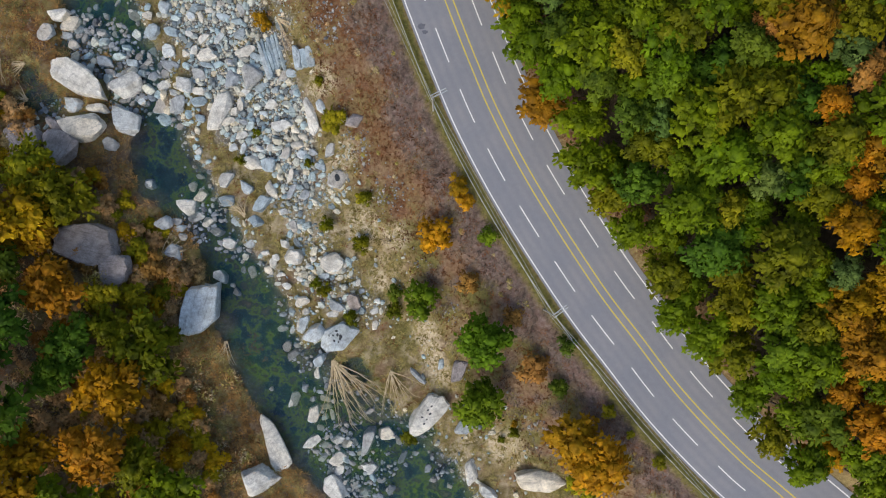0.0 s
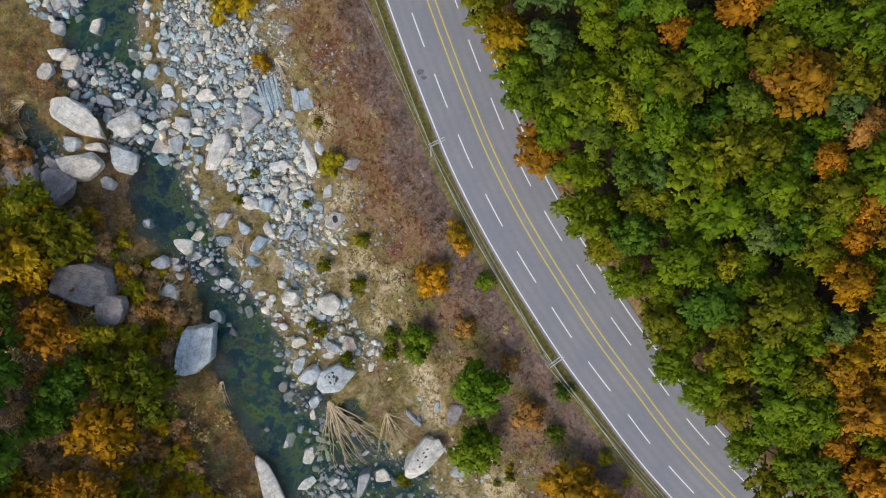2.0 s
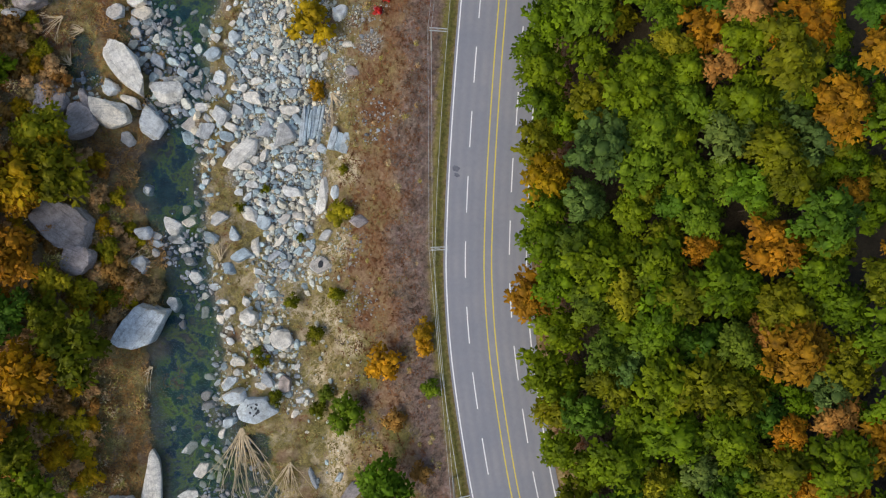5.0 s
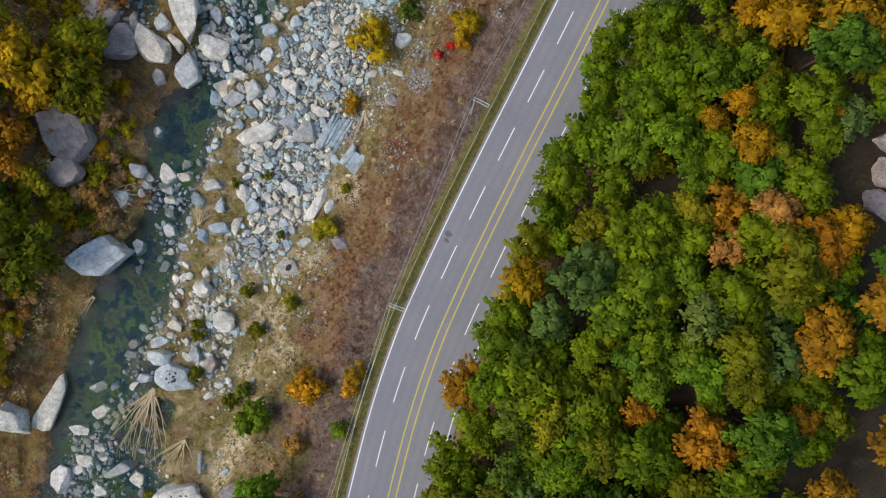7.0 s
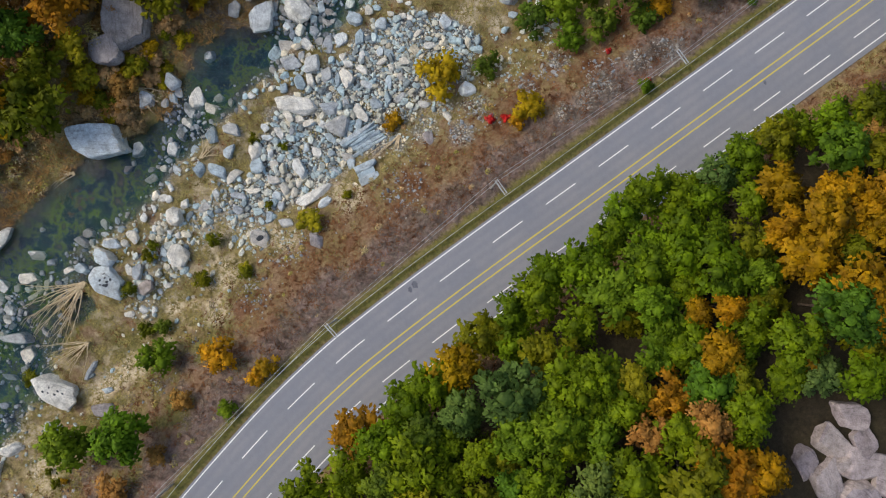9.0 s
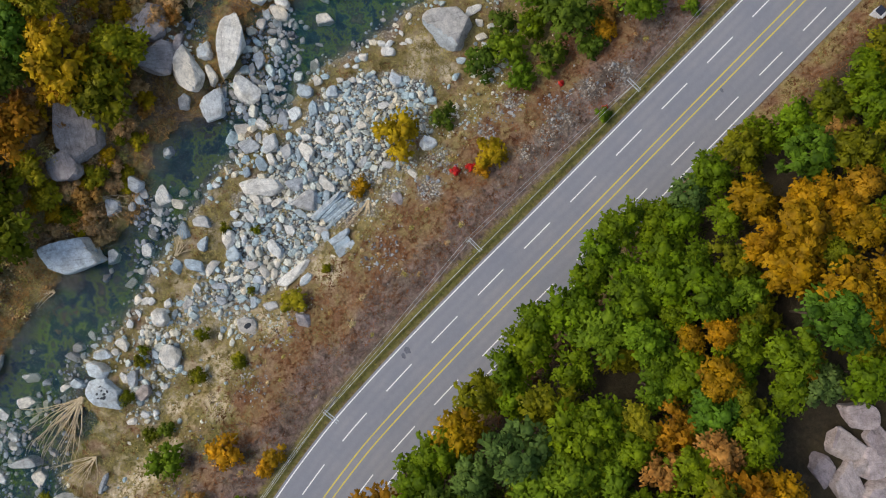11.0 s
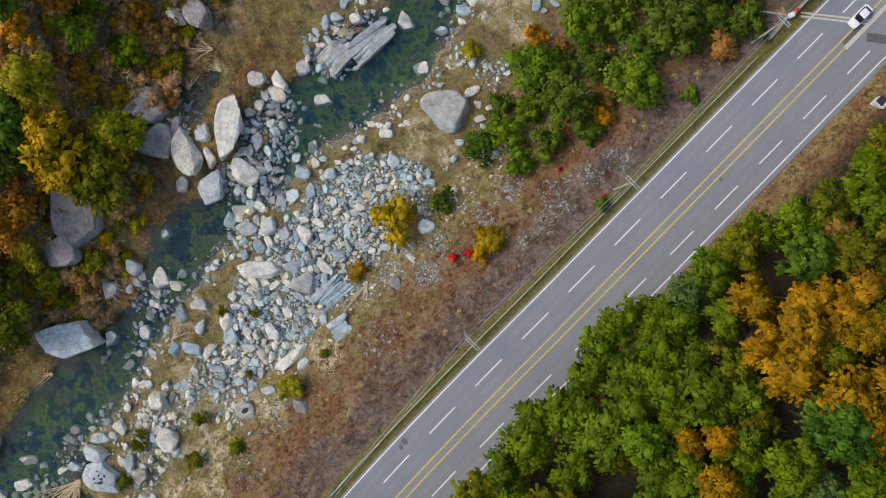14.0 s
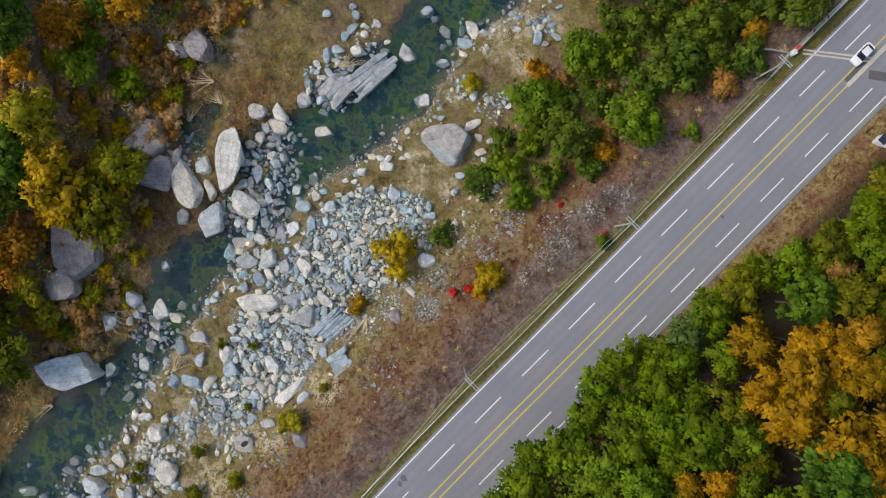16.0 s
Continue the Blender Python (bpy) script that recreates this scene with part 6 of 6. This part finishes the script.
def bridge_rail():
    rail = new("bridge_rail")
    line = [Vector((-42.1, 131.6, 0)), Vector((-46.6, 143.9, 0)), Vector((-58.5, 176, 0))]
    rail.matrix_world = Matrix.Translation(line[0])
    for p, q in zip(line, line[1:]):
        for off, z in ((0, 0.9), (0, 0.6)):
            bm = bmesh.new()
            a, c = p - line[0], q - line[0]
            rod(bm, a + Vector((0, 0, z)), c + Vector((0, 0, z)), 0.12, 0.12, 8)
            part("beam", bm, M_STEEL, rail)
        bm = bmesh.new()
        n = Vector((-(q - p).y, (q - p).x, 0)).normalized()
        a, c = p - line[0], q - line[0]
        vs = [a - n * 0.25, a + n * 0.25, c + n * 0.25, c - n * 0.25]
        lo = [bm.verts.new(v + Vector((0, 0, -0.3))) for v in vs]
        hi = [bm.verts.new(v + Vector((0, 0, 0.28))) for v in vs]
        bm.faces.new(hi)
        for i in range(4):
            bm.faces.new((lo[i], lo[(i + 1) % 4], hi[(i + 1) % 4], hi[i]))
        part("kerb", bm, M_CONCRETE, rail, "concrete bridge kerb")
        k = int((q - p).length / 2)
        for i in range(k):
            o = (p - line[0]).lerp(q - line[0], i / k)
            bm = bmesh.new()
            box(bm, o.x - 0.07, o.x + 0.07, o.y - 0.07, o.y + 0.07, 0.2, 1.0)
            part("post", bm, M_STEEL, rail)
    bm = bmesh.new()
    box(bm, -0.45, 0.45, -0.75, 0.15, -0.2, 1.0)
    bmesh.ops.bevel(bm, geom=bm.edges[:], offset=0.12, segments=2, affect="EDGES")
    part("end_block", bm, two_tone("white_paint", (0.72, 0.72, 0.70), (0.8, 0.8, 0.78)), rail, "white painted end block")
    bm = bmesh.new()
    rod(bm, (-0.35, 0.75, 0.2), (-0.35, 0.75, 1.15), 0.38, 0.34, 12)
    part("marker", bm, two_tone("red_paint", (0.55, 0.03, 0.03), (0.7, 0.05, 0.05)), rail, "red end marker")
    return tagged(rail, "steel bridge railing with a red and white end block", "railing")


bridge_rail()


def low_wall(points, wide, z0, z1, label):
    bm = bmesh.new()
    line = smooth_line(points, 0.8)
    d = np.gradient(line, axis=0)
    d /= np.linalg.norm(d, axis=1)[:, None]
    n = np.stack([-d[:, 1], d[:, 0]], 1) * wide / 2
    ring = [[bm.verts.new((*(p + q), z)) for q, z in ((-m, z0), (m, z0), (m, z1), (-m, z1))] for p, m in zip(line, n)]
    for a, c in zip(ring, ring[1:]):
        for i in range(4):
            bm.faces.new((a[i], a[(i + 1) % 4], c[(i + 1) % 4], c[i]))
    bm.faces.new(ring[0])
    bm.faces.new(ring[-1])
    bmesh.ops.recalc_face_normals(bm, faces=bm.faces)
    me = bpy.data.meshes.new("low_wall")
    bm.to_mesh(me)
    bm.free()
    me.materials.append(M_CONCRETE)
    tagged(new("low_wall", me), label, "wall", kind="structure")


low_wall([(-46.5, 118.5), (-46.2, 122.5), (-45.0, 127.0), (-42.4, 131.0)], 0.22, -5.0, 0.05, "low curved concrete wall at the bridge head")
low_wall([(-42.4, 131.0), (-41.0, 128.6), (-40.0, 126.2)], 0.3, -1.0, 0.35, "short concrete kerb beside the utility pole")


# ---- the car ----
def build_car(x, y, turn):
    car = new("car")
    car.matrix_world = pose(x, y, 0.004, 0, 0, turn)
    white, nt, b_ = material("white_car_paint", 0.25)
    b_.inputs["Base Color"].default_value = (0.8, 0.81, 0.82, 1)
    b_.inputs["Coat Weight"].default_value = 0.6
    glass, nt, b_ = material("tinted_glass", 0.08)
    b_.inputs["Base Color"].default_value = (0.012, 0.014, 0.018, 1)
    dark = two_tone("tyre_rubber", (0.02, 0.02, 0.02), (0.035, 0.035, 0.035), 8, 30)
    lamp, nt, b_ = material("lamp_glass", 0.15)
    b_.inputs["Base Color"].default_value = (0.75, 0.77, 0.8, 1)
    red = two_tone("tail_lamp", (0.4, 0.02, 0.02), (0.5, 0.03, 0.03))

    def hull(sections):
        """Skin over cross-sections: x, half width, bottom, shoulder and top heights."""
        bm = bmesh.new()
        ring = []
        for px, w, lo, mid, hi, top in sections:
            ring.append([bm.verts.new(v) for v in ((px, -w, lo), (px, -w * 1.02, mid), (px, -w * top, hi), (px, 0, hi + 0.03), (px, w * top, hi), (px, w * 1.02, mid), (px, w, lo))])
        for a, c in zip(ring, ring[1:]):
            for i in range(7):
                bm.faces.new((a[i], a[(i + 1) % 7], c[(i + 1) % 7], c[i]))
        bm.faces.new(ring[0])
        bm.faces.new(ring[-1])
        bmesh.ops.recalc_face_normals(bm, faces=bm.faces)
        bmesh.ops.bevel(bm, geom=[e for e in bm.edges if e.calc_length() > 0.25], offset=0.04, segments=2, affect="EDGES")
        return bm
    part("body", hull([(-2.3, 0.72, 0.35, 0.6, 0.86, 0.82), (-2.1, 0.86, 0.25, 0.7, 0.98, 0.86), (-1.2, 0.91, 0.22, 0.72, 1.0, 0.88), (0.6, 0.91, 0.22, 0.7, 0.96, 0.88),
                       (1.6, 0.89, 0.22, 0.66, 0.86, 0.84), (2.15, 0.8, 0.26, 0.58, 0.72, 0.8), (2.32, 0.62, 0.34, 0.5, 0.6, 0.8)]), white, car)
    part("roof", hull([(-1.15, 0.66, 0.98, 1.2, 1.40, 0.9), (-0.6, 0.68, 1.0, 1.25, 1.47, 0.92), (0.15, 0.68, 1.0, 1.25, 1.46, 0.92), (0.42, 0.66, 1.0, 1.2, 1.40, 0.9)]), white, car)

    def pane(name, corners):
        bm = bmesh.new()
        bm.faces.new([bm.verts.new(c) for c in corners])
        bmesh.ops.recalc_face_normals(bm, faces=bm.faces)
        bmesh.ops.solidify(bm, geom=bm.faces[:], thickness=0.02)
        part(name, bm, glass, car, "dark tinted glass")
    pane("windscreen", [(0.44, -0.6, 1.42), (0.44, 0.6, 1.42), (1.18, 0.72, 0.98), (1.18, -0.72, 0.98)])
    pane("rear_window", [(-1.17, -0.58, 1.42), (-1.17, 0.58, 1.42), (-1.82, 0.68, 1.03), (-1.82, -0.68, 1.03)])
    for side in (-1, 1):
        pane("side_window", [(0.5, side * 0.64, 1.38), (1.05, side * 0.80, 1.0), (-1.6, side * 0.80, 1.02), (-1.1, side * 0.63, 1.38)])
        for px in (-1.4, 1.4):
            bm = bmesh.new()
            rod(bm, (px, side * 0.72, 0.32), (px, side * 0.89, 0.32), 0.1, 0.1, 10)
            wheel = part("wheel", bm, dark, car)
            bm = bmesh.new()
            rod(bm, (px, side * 0.70, 0.32), (px, side * 0.90, 0.32), 0.32, 0.32, 20)
            part("tyre", bm, dark, wheel, "black rubber tyre")
            bm = bmesh.new()
            rod(bm, (px, side * 0.88, 0.32), (px, side * 0.915, 0.32), 0.2, 0.18, 14)
            part("rim", bm, M_STEEL, wheel, "silver wheel rim")
        bm = bmesh.new()
        box(bm, 0.82, 0.98, side * 0.98 - 0.1, side * 0.98 + 0.1, 0.98, 1.1)
        bmesh.ops.bevel(bm, geom=bm.edges[:], offset=0.03, segments=2, affect="EDGES")
        part("mirror", bm, white, car)
        bm = bmesh.new()
        box(bm, 2.02, 2.22, side * 0.6 - 0.16, side * 0.6 + 0.16, 0.62, 0.75)
        part("headlight", bm, lamp, car, "clear headlight")
        bm = bmesh.new()
        box(bm, -2.3, -2.16, side * 0.62 - 0.14, side * 0.62 + 0.14, 0.7, 0.84)
        part("tail_light", bm, red, car, "red tail light")
    return tagged(car, "white saloon car with tinted windows on the asphalt road", "car")


build_car(-36.75, 142.0, -70)


# ---- small box beside the bridge approach ----
def roadside_box(x, y, turn):
    unit = new("roadside_cabinet")
    unit.matrix_world = pose(x, y, height(x, y), 0, 0, turn)
    grey = two_tone("grey_sheet", (0.55, 0.57, 0.6), (0.7, 0.71, 0.73), 2, 12, 0.5)
    navy = two_tone("navy_sheet", (0.03, 0.035, 0.06), (0.05, 0.06, 0.09), 2, 12, 0.5)
    bm = bmesh.new()
    box(bm, -0.85, 0.85, -0.8, 0.8, -1.0, 1.1)
    bmesh.ops.bevel(bm, geom=bm.edges[:], offset=0.08, segments=2, affect="EDGES")
    part("body", bm, grey, unit)
    bm = bmesh.new()
    box(bm, -0.75, 0.75, -0.45, 0.9, 1.1, 1.25)
    bmesh.ops.bevel(bm, geom=bm.edges[:], offset=0.06, segments=2, affect="EDGES")
    part("cover", bm, navy, unit, "dark navy cover")
    bm = bmesh.new()
    box(bm, -0.9, 0.9, -0.95, -0.55, 1.0, 1.3)
    bmesh.ops.bevel(bm, geom=bm.edges[:], offset=0.05, segments=2, affect="EDGES")
    part("front_panel", bm, grey, unit, "pale grey front panel")
    return tagged(unit, "grey roadside cabinet with a dark navy cover", "cabinet")


roadside_box(-21.9, 137.3, -70 + 180)
